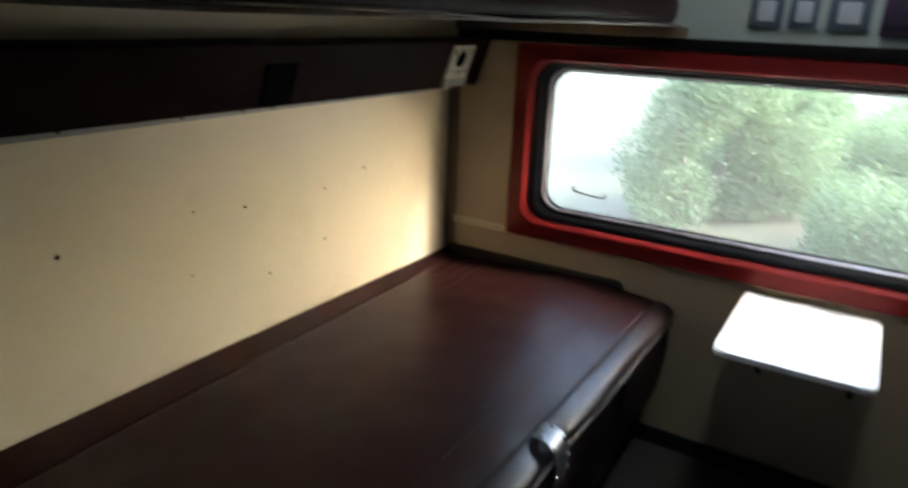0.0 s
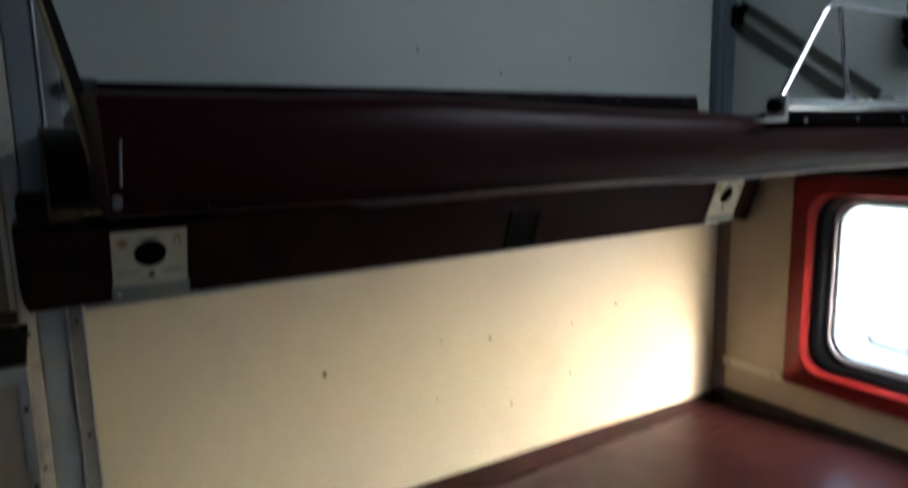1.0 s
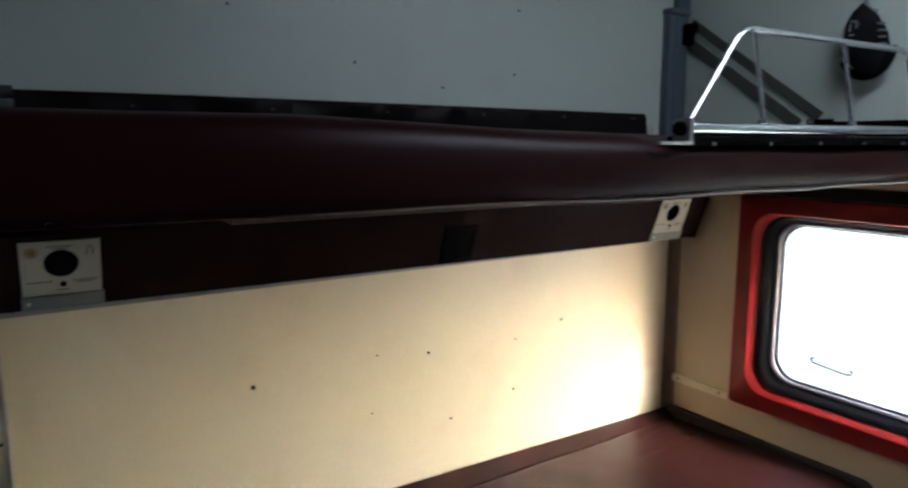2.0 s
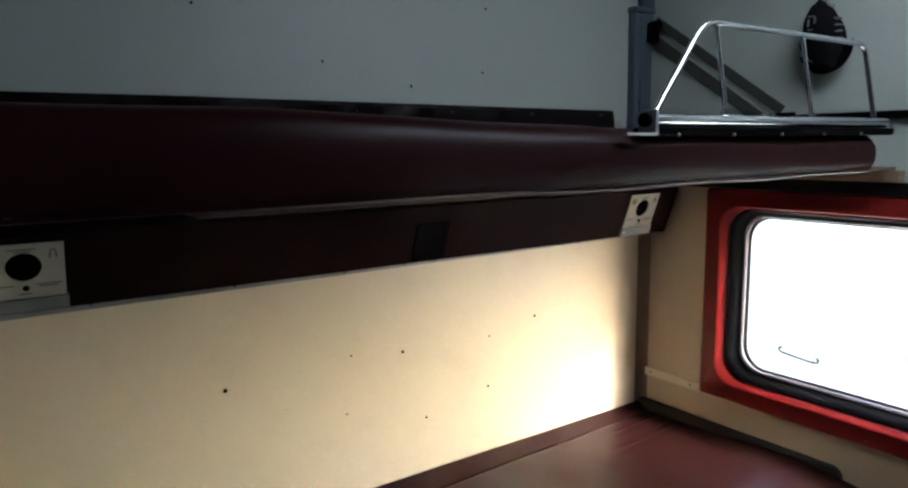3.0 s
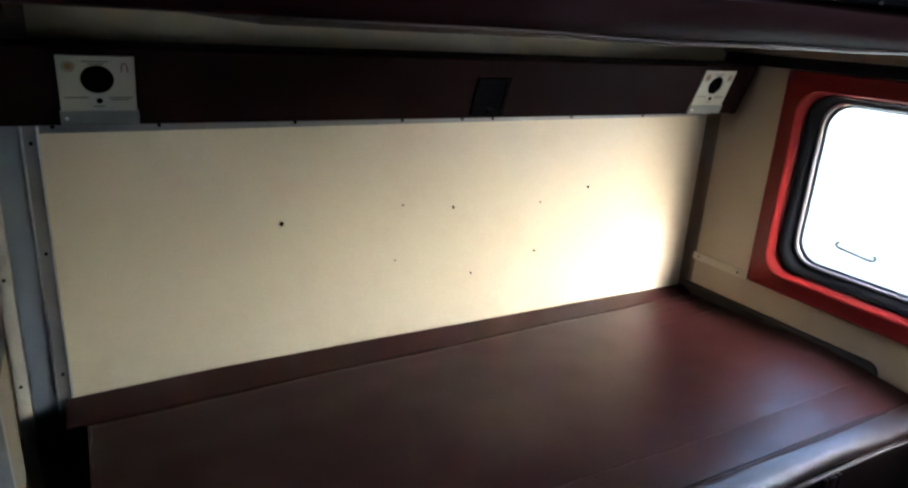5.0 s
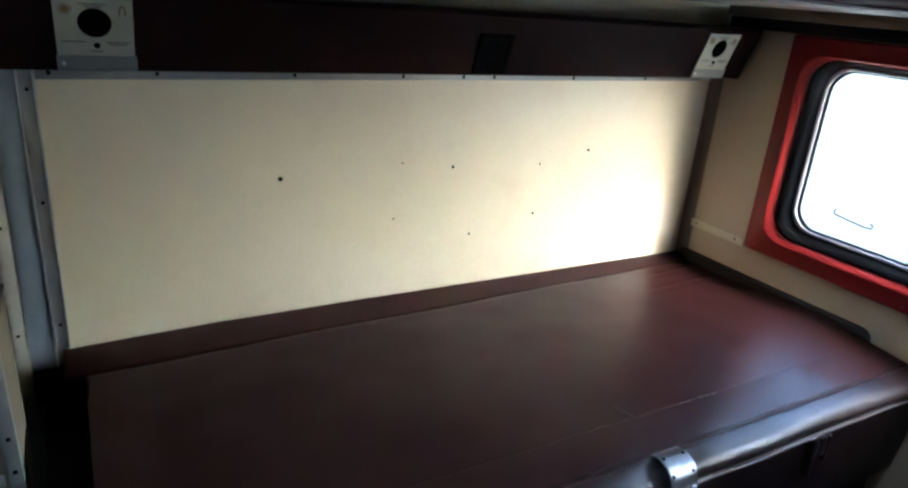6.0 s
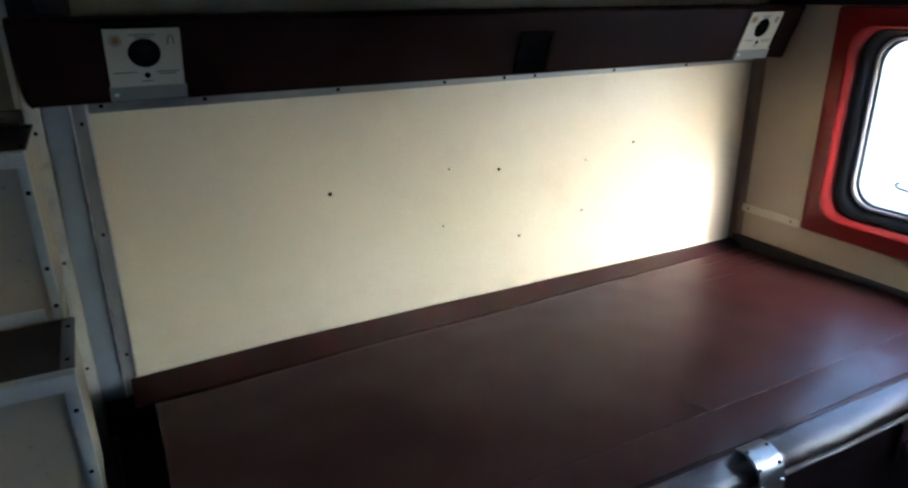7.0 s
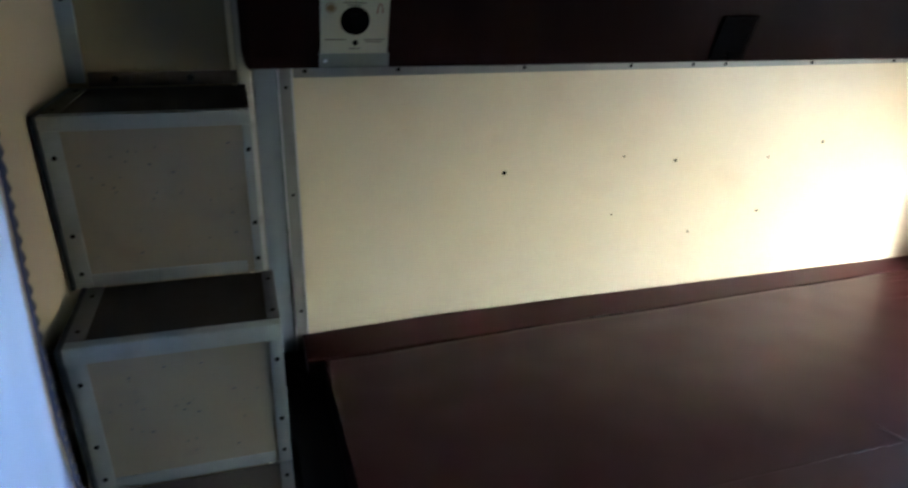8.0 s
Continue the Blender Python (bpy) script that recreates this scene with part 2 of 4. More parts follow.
def slab(x0, x1, y0, y1, z0, z1, bevel=0.0, seg=2):
    return box(bmesh.new(), x0, x1, y0, y1, z0, z1, bevel, seg)


def rod(bm, a, b, r, n=14, r2=None):
    a, b = Vector(a), Vector(b)
    d = b - a
    m = Matrix.Translation((a + b) / 2) @ d.to_track_quat('Z', 'Y').to_matrix().to_4x4()
    bmesh.ops.create_cone(bm, cap_ends=True, segments=n, radius1=r, radius2=r if r2 is None else r2, depth=d.length, matrix=m)
    return bm


def sweep(bm, pts, r, n=10):
    """A round tube along a line of points."""
    pts = [Vector(p) for p in pts]
    rings = []
    up = Vector((0.13, 0.97, 0.21))
    for i, p in enumerate(pts):
        d = (pts[min(i + 1, len(pts) - 1)] - pts[max(i - 1, 0)]).normalized()
        u = d.cross(up).normalized()
        v = d.cross(u)
        rings.append([bm.verts.new(p + r * (math.cos(2 * math.pi * k / n) * u + math.sin(2 * math.pi * k / n) * v)) for k in range(n)])
    for a, b in zip(rings, rings[1:]):
        for k in range(n):
            bm.faces.new((a[k], a[(k + 1) % n], b[(k + 1) % n], b[k]))
    bm.faces.new(rings[0][::-1])
    bm.faces.new(rings[-1])
    return bm


def arc(a, b, c, r, n=6):
    """Points that round the corner b of the line a-b-c."""
    a, b, c = Vector(a), Vector(b), Vector(c)
    p, q = b + (a - b).normalized() * r, b + (c - b).normalized() * r
    return [p.lerp(b, t).lerp(b.lerp(q, t), t) for t in [i / n for i in range(n + 1)]]


def round_rect(y0, y1, z0, z1, r, n=8):
    pts = []
    for cy, cz, a0 in ((y1 - r, z1 - r, 0), (y0 + r, z1 - r, 90), (y0 + r, z0 + r, 180), (y1 - r, z0 + r, 270)):
        for i in range(n + 1):
            a = radians(a0 + 90 * i / n)
            pts.append((cy + r * math.cos(a), cz + r * math.sin(a)))
    return pts


def ring_loft(bm, rect, profile, closed=False, spread=(1.22, 1.22, 1.09, 0.79)):
    """Rounded rectangles in planes of constant x, joined: profile rows are inset, radius, x. The inner insets are wider at the sides and foot."""
    y0, y1, z0, z1 = rect
    loops = []
    for inset, r, x in profile:
        k = max(0.0, min(1.0, (inset - 0.046) / 0.03))
        a, b, c, d = [inset * (1 + (f - 1) * k) for f in spread]
        loops.append([bm.verts.new((x, y, z)) for y, z in round_rect(y0 + a, y1 - b, z0 + c, z1 - d, r)])
    pairs = list(zip(loops, loops[1:])) + ([(loops[-1], loops[0])] if closed else [])
    for a, b in pairs:
        k = len(a)
        for i in range(k):
            bm.faces.new((a[i], a[(i + 1) % k], b[(i + 1) % k], b[i]))
    return bm


def prism_x(bm, x0, x1, section):
    """A section of (y, z) points drawn out along x."""
    a = [bm.verts.new((x0, y, z)) for y, z in section]
    b = [bm.verts.new((x1, y, z)) for y, z in section]
    k = len(a)
    for i in range(k):
        bm.faces.new((a[i], a[(i + 1) % k], b[(i + 1) % k], b[i]))
    bm.faces.new(a[::-1])
    bm.faces.new(b)
    return bm


def drawn_sheet(bm, xs, section, shift=None, caps=True):
    """A closed or open section drawn along x in many steps, each point moved by shift(x, y, z)."""
    rows = []
    for x in xs:
        row = []
        for y, z in section:
            p = Vector((x, y, z))
            row.append(bm.verts.new(p + shift(p) if shift else p))
        rows.append(row)
    k = len(section)
    for a, b in zip(rows, rows[1:]):
        for i in range(k):
            bm.faces.new((a[i], b[i], b[(i + 1) % k], a[(i + 1) % k]))
    if caps:
        bm.faces.new(rows[0])
        bm.faces.new(rows[-1][::-1])
    return bm


def smooth_line(points, per=6):
    """A soft line through points (Catmull-Rom)."""
    out = []
    P = [Vector((*p, 0)) for p in points]
    for i in range(len(P) - 1):
        p0, p1, p2, p3 = P[max(i - 1, 0)], P[i], P[i + 1], P[min(i + 2, len(P) - 1)]
        for j in range(per):
            t = j / per
            v = 0.5 * (2 * p1 + (p2 - p0) * t + (2 * p0 - 5 * p1 + 4 * p2 - p3) * t * t + (3 * p1 - p0 - 3 * p2 + p3) * t ** 3)
            out.append((v.x, v.y))
    out.append(tuple(P[-1][:2]))
    return out


def mesh_of(name, bm, mat, smooth=True):
    bmesh.ops.recalc_face_normals(bm, faces=bm.faces)
    me = bpy.data.meshes.new(name)
    bm.to_mesh(me)
    bm.free()
    me.materials.append(mat)
    if smooth:
        me.shade_smooth()
        me.set_sharp_from_angle(angle=radians(38))
    return me


def thing(name, at, label, category, group=""):
    """A thing made of parts: an Empty at its base."""
    ob = new(name)
    ob.location = at
    ob.empty_display_size = 0.1
    return tagged(ob, label, category, group)


def part(name, bm, mat, parent, label="", smooth=True):
    """One mesh under a thing, under a part or under a piece of the setting; built in the place's own coordinates."""
    ob = new(name, mesh_of(name, bm, mat, smooth))
    ob.parent = parent
    if parent.type == 'EMPTY':
        ob.matrix_parent_inverse = Matrix.Translation(parent.location).inverted()
    return tagged(ob, label)


def single(name, bm, mat, label, category, group="", smooth=True):
    return tagged(new(name, mesh_of(name, bm, mat, smooth)), label, category, group)


def setting(name, bm, mat, label="", smooth=True):
    return tagged(new(name, mesh_of(name, bm, mat, smooth)), label, kind="structure")




def screw(parent, p, axis, r=0.0042, mat=None):
    """A small domed screw head that sits on a surface whose normal is axis."""
    bm = bmesh.new()
    a = Vector(axis)
    rod(bm, Vector(p) - a * 0.001, Vector(p) + a * 0.0012, r, 10)
    rod(bm, Vector(p) + a * 0.0012, Vector(p) + a * 0.0022, r, 10, r * 0.55)
    return part("screw", bm, mat or M_BLACK, parent)


# ---- the shell of the compartment ----
ROOF = 2.25
floor = setting("floor", slab(-3.4, 0.1, -2.6, 0.1, -0.06, 0.0), M_FLOOR, "dark worn vinyl floor of the compartment")
ceiling = setting("ceiling", slab(-3.4, 0.1, -2.6, 0.1, ROOF, ROOF + 0.06), M_GREY, "grey laminate ceiling")
# shade beside the steps is put into this wall's colour
wall_back = setting("wall_north", slab(-3.4, 0.1, 0.014, 0.06, 0.0, ROOF), M_OLIVE, "laminate partition behind the berths, tan darkened to olive for shade")
# unseen wall, darkened so that less light bounces onto the berths
setting("wall_south", slab(-3.4, 0.1, -2.6, -2.54, 0.0, ROOF), M_BUMPER, "unseen partition, dark brown to cut bounced light")
# unseen wall added around the fill lamp, brown to cut bounced light
bm = slab(-3.46, -3.4, -2.6, 0.1, 0.0, 0.94)
box(bm, -3.46, -3.4, -2.6, 0.1, 1.76, ROOF)
box(bm, -3.46, -3.4, -2.6, -1.91, 0.94, 1.76)
box(bm, -3.46, -3.4, -0.49, 0.1, 0.94, 1.76)
setting("wall_corridor_outer", bm, M_BROWN, "unseen brown corridor wall with an opening for the fill lamp", smooth=False)
lamp_box = thing("ceiling_light", (-0.60, -1.25, 2.19), "flat cool-white ceiling light", "ceiling light")
part("housing", slab(-0.97, -0.23, -1.36, -1.14, 2.215, ROOF, 0.006), M_ALU, lamp_box, "aluminium housing")
part("diffuser", slab(-0.95, -0.25, -1.345, -1.155, 2.200, 2.216, 0.004), M_LAMP, lamp_box, "glowing white diffuser")

# lower cream panel and upper grey panel of the partition
panel = setting("wall_panel_lower", slab(-1.872, 0.0, 0.0, 0.013, 0.30, 1.330), M_CREAM, "cream laminate wall panel with screw holes")
upper_panel = setting("wall_panel_upper", slab(-1.872, 0.0, 0.0, 0.013, 1.333, ROOF), M_GREY, "grey laminate upper wall panel")
for hx, hz, hr in ((-1.403, 0.862, 0.0052), (-1.090, 0.884, 0.0026), (-0.942, 0.866, 0.0042), (-0.485, 0.892, 0.0042),
                   (-0.656, 0.859, 0.0026), (-0.661, 0.711, 0.0035), (-0.873, 0.669, 0.0032), (-1.108, 0.735, 0.0022)):
    screw(panel, (hx, 0.0, hz), (0, -1, 0), hr)

for hx, hz in ((-1.135, 1.598), (-0.897, 1.550), (-0.672, 1.593), (-0.66, 1.76), (-1.42, 1.70)):
    screw(upper_panel, (hx, 0.0, hz), (0, -1, 0), 0.0032)

# wall with the window
WIN = (-1.97, -0.243, 0.622, 1.262)
bm = bmesh.new()
ring_loft(bm, (-2.6, 0.06, 0.0, 1.275), [(0.0, 0.001, 0.0), (0.0, 0.001, 0.12)])
y0, y1, z0, z1 = WIN
outer, inner = [(0.06, 1.275), (-2.6, 1.275), (-2.6, 0.0), (0.06, 0.0)], round_rect(y0 + 0.034, y1 - 0.034, z0 + 0.034, z1 - 0.034, 0.05)
for x in (0.0, 0.12):
    vo = [bm.verts.new((x, y, z)) for y, z in outer]
    vi = [bm.verts.new((x, y, z)) for y, z in inner]
    q = len(vi) // 4
    for c in range(4):
        seg_pts = vi[c * q:(c + 1) * q]
        for a, b in zip(seg_pts, seg_pts[1:]):
            bm.faces.new((vo[c], a, b))
        bm.faces.new((vo[c], seg_pts[-1], vi[((c + 1) * q) % len(vi)], vo[(c + 1) % 4]))
ring_loft(bm, WIN, [(0.034, 0.05, 0.0), (0.034, 0.05, 0.12)], spread=(1, 1, 1, 1))
bmesh.ops.remove_doubles(bm, verts=bm.verts, dist=0.0005)
setting("wall_east", bm, M_TAN, "tan laminate side wall with the window", smooth=False)
setting("wall_east_upper", slab(-0.001, 0.12, -2.6, 0.06, 1.278, ROOF), M_GREY, "grey laminate upper side wall")
# cove whose brown colour paints the soft shade of the corner
bm = bmesh.new()
cove = [(-0.0005, -0.0005), (-0.030, -0.0005)] + [(-0.030 + 0.0295 * math.sin(radians(a)), -0.030 + 0.0295 * math.cos(radians(a))) for a in range(0, 91, 15)]
for z in (0.505, 1.117):
    bm.faces.new([bm.verts.new((x, y, z)) for x, y in cove])
bm.verts.ensure_lookup_table()
n_c = len(cove)
for i in range(n_c):
    bm.faces.new((bm.verts[i], bm.verts[(i + 1) % n_c], bm.verts[n_c + (i + 1) % n_c], bm.verts[n_c + i]))
setting("trim_corner", bm, M_COVE, "cove moulding in the corner, its brown holding the corner's shade")
# trim widened in black, brown strip added: both paint the upper berth's shade
setting("trim_over_window", slab(-0.016, 0.0, -2.5, -0.02, 1.2645, 1.297, 0.003), M_VOID, "black trim strip above the window, widened for the berth's shade")
setting("shade_under_berth", slab(-0.034, 0.0, -0.775, -0.02, 1.2985, 1.3265, 0.003), M_COVE, "brown strip standing for the shade under the upper berth")
setting("baseboard_east", slab(-0.014, 0.0, -2.5, -0.02, 0.0, 0.055, 0.003), M_RUBBER, "black baseboard")

# window
window = thing("window_1", (0, -1.1, 0.62), "wide red-framed coach window with black rubber seal", "window")
window["kind"] = "structure"
wf = part("window_frame", ring_loft(bmesh.new(), WIN, [(0.0, 0.012, 0.004), (0.0, 0.012, -0.008), (0.003, 0.012, -0.011), (0.042, 0.062, -0.012), (0.045, 0.064, -0.0142),
     (0.048, 0.066, -0.0146), (0.051, 0.068, -0.0125), (0.055, 0.070, -0.007), (0.059, 0.072, 0.000), (0.062, 0.073, 0.008), (0.064, 0.074, 0.03), (0.0, 0.012, 0.03)]), M_RED, window, "glossy red painted frame")
part("rubber_seal", ring_loft(bmesh.new(), WIN, [(0.061, 0.07, 0.028), (0.0625, 0.072, 0.011), (0.066, 0.073, 0.006), (0.073, 0.072, 0.007),
     (0.080, 0.07, 0.014), (0.086, 0.07, 0.021), (0.0885, 0.07, 0.026), (0.0895, 0.07, 0.034), (0.086, 0.07, 0.039), (0.072, 0.07, 0.042), (0.061, 0.07, 0.042)], closed=True), M_RUBBER, window, "black rubber seal")
part("metal_bead", ring_loft(bmesh.new(), WIN, [(0.0885, 0.068, 0.024), (0.091, 0.067, 0.0195), (0.0935, 0.0665, 0.022), (0.0955, 0.0665, 0.020), (0.098, 0.066, 0.023), (0.0985, 0.066, 0.0335), (0.0885, 0.068, 0.0335)], closed=True), M_BEAD, window, "thin bright metal bead")
part("inner_lip", ring_loft(bmesh.new(), WIN, [(0.098, 0.066, 0.028), (0.101, 0.065, 0.027), (0.104, 0.064, 0.030), (0.104, 0.064, 0.0335), (0.098, 0.066, 0.0335)], closed=True), M_RUBBER, window, "narrow black inner lip")


def pane_sheet(x0, x1, inset):
    bm = bmesh.new()
    ring_loft(bm, WIN, [(inset, 0.05, x0), (inset, 0.05, x1)], spread=(1.22, 1.22, 1.09, 0.79) if inset > 0.07 else (1, 1, 1, 1))
    n = len(bm.verts) // 2
    bm.verts.ensure_lookup_table()
    bm.faces.new([bm.verts[i] for i in range(n)])
    bm.faces.new([bm.verts[i] for i in range(2 * n - 1, n - 1, -1)])
    return bm


outer_pane = part("pane", pane_sheet(0.090, 0.094, 0.0345), M_GLASS, window, "dusty outer window pane", smooth=False)
outer_pane.visible_shadow = False
pane = part("pane", pane_sheet(0.034, 0.038, 0.09), M_GLASS, window, "clear inner window pane", smooth=False)
pane.visible_shadow = False
for k in range(7):
    screw(wf, (-0.0115, y1 - 0.014 - k * 0.24, z0 + 0.014), (-1, 0, 0), 0.003, M_DULL)
    screw(wf, (-0.0115, y1 - 0.014 - k * 0.24, z1 - 0.014), (-1, 0, 0), 0.003, M_DULL)
for z in (0.80, 0.98, 1.12):
    screw(wf, (-0.0115, y1 - 0.012, z), (-1, 0, 0), 0.003, M_DULL)

# wire handle behind the pane
bm = bmesh.new()
sweep(bm, [(0.080, -0.452, 0.800), (0.080, -0.446, 0.799), (0.080, -0.443, 0.794), (0.080, -0.446, 0.788), (0.080, -0.455, 0.785), (0.080, -0.50, 0.780), (0.080, -0.545, 0.776), (0.080, -0.556, 0.778), (0.080, -0.560, 0.785), (0.080, -0.556, 0.791), (0.080, -0.549, 0.790)], 0.0033, 8)
sweep(bm, [(0.080, -0.452, 0.784), (0.0895, -0.452, 0.784)], 0.0033, 8)
sweep(bm, [(0.080, -0.544, 0.777), (0.0895, -0.544, 0.777)], 0.0033, 8)
single("wire_handle", bm, M_VOID, "thin bent wire handle on the window pane", "handle")

# strip between the corner and the window frame; cream colour paints its warm highlight
rail_strip = setting("trim_side_strip", slab(-0.005, 0.0, -0.236, -0.022, 0.617, 0.643, 0.0015), M_CREAM, "metal strip screwed to the side wall, coloured pale as if lit")
screw(rail_strip, (-0.004, -0.046, 0.630), (-1, 0, 0), 0.0035)
screw(rail_strip, (-0.004, -0.205, 0.630), (-1, 0, 0), 0.0035)

# metal strip along the top of the cream panel
strip_bm = slab(-1.868, -0.03, -0.003, 0.0, 1.088, 1.114, 0.001)
for v in strip_bm.verts:
    if v.co.z < 1.095:
        v.co.z += 0.009 * (v.co.x + 1.868) / 1.84
top_strip = setting("trim_panel_top", strip_bm, M_ALU, "aluminium strip with dark screws")
for sx in (-1.845, -1.653, -1.368, -1.101, -0.932, -0.840, -0.579, -0.31):
    screw(top_strip, (sx, -0.003, 1.101), (0, -1, 0))

part("bead", slab(-1.866, -0.032, -0.0052, -0.0028, 1.1105, 1.1135, 0.001), M_BEAD, top_strip, "bright rolled edge")
# corner post at the open end of the partition
post = thing("corner_post", (-1.93, 0, 0), "blue-grey painted corner post with aluminium edging", "post")
edging = part("edging", slab(-1.896, -1.870, -0.006, 0.012, 0.10, ROOF, 0.0015), M_ALU, post, "aluminium edging")
part("bead", slab(-1.9005, -1.8963, -0.013, 0.0, 0.10, ROOF, 0.0012), M_BEAD, post, "bright raised bead")
part("bead", slab(-1.8735, -1.8700, -0.009, -0.0062, 0.10, 1.118, 0.001), M_BEAD, post, "bright rolled edge")
part("face", slab(-1.946, -1.900, -0.008, 0.012, 0.10, ROOF, 0.002), M_POST, post, "blue-grey painted face")
cover = part("cover_strip", slab(-1.974, -1.9485, -0.012, 0.012, 0.10, ROOF, 0.003), M_WORN, post, "worn cream metal cover strip")
part("outer_edge", slab(-1.986, -1.976, -0.004, 0.012, 0.10, ROOF, 0.002), M_CREAM, post, "cream outer edge")
for z in (0.57, 0.845, 1.07, 1.65, 1.95):
    screw(edging, (-1.884, -0.006, z), (0, -1, 0), 0.0036)
for z in (0.56, 0.80, 1.06, 1.62):
    screw(cover, (-1.962, -0.012, z), (0, -1, 0), 0.0036)

# ---- brown trough under the upper berth ----
SLOPE = Vector((0, -0.05, 0.138)).normalized()
FACE = Vector((0, -0.138, -0.05)).normalized()


def on_face(x, v, out=0.0):
    """A place on the leaning face of the trough: v metres up from its lower edge."""
    return Vector((x, -0.105, 1.124)) + SLOPE * v + FACE * out


trough = thing("wiring_trough", (-1.0, -0.06, 1.118), "brown laminate wiring trough under the upper berth", "trough")
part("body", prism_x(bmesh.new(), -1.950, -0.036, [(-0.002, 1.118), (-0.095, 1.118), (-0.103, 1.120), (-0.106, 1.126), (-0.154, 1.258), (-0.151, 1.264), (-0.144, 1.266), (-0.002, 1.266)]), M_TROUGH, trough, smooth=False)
bm = bmesh.new()
slices = []
for x, up in ((-1.950, 0.0), (-1.955, 0.004), (-1.960, 0.013), (-1.963, 0.028), (-1.964, 0.048)):
    k = up / 0.132
    slices.append([bm.verts.new((x, y, z)) for y, z in ((-0.002, 1.116 + up), (-0.097 - 0.048 * k, 1.116 + up), (-0.108 - 0.048 * k, 1.126 + up), (-0.156, 1.258), (-0.152, 1.266), (-0.144, 1.268), (-0.002, 1.268))])
for a, b in zip(slices, slices[1:]):
    for i in range(7):
        bm.faces.new((a[i], a[(i + 1) % 7], b[(i + 1) % 7], b[i]))
bm.faces.new(slices[0][::-1])
bm.faces.new(slices[-1])
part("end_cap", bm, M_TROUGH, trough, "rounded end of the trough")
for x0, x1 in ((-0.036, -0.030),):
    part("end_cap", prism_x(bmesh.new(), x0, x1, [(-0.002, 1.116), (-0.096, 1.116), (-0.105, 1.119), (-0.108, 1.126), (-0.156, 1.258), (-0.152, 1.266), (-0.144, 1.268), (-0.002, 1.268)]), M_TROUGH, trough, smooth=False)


def face_plate(bm, x0, x1, v0, v1, h0, h1, bevel=0.0):
    """A flat block on the leaning face."""
    res = bmesh.ops.create_cube(bm, size=1.0)
    vs = res["verts"]
    for p in vs:
        q = p.co.copy()
        p.co = on_face(x0 if q.x < 0 else x1, v0 if q.y < 0 else v1, h0 if q.z < 0 else h1)
    if bevel:
        bmesh.ops.bevel(bm, geom=list({e for p in vs for e in p.link_edges}), offset=bevel, segments=2, affect='EDGES')
    return bm


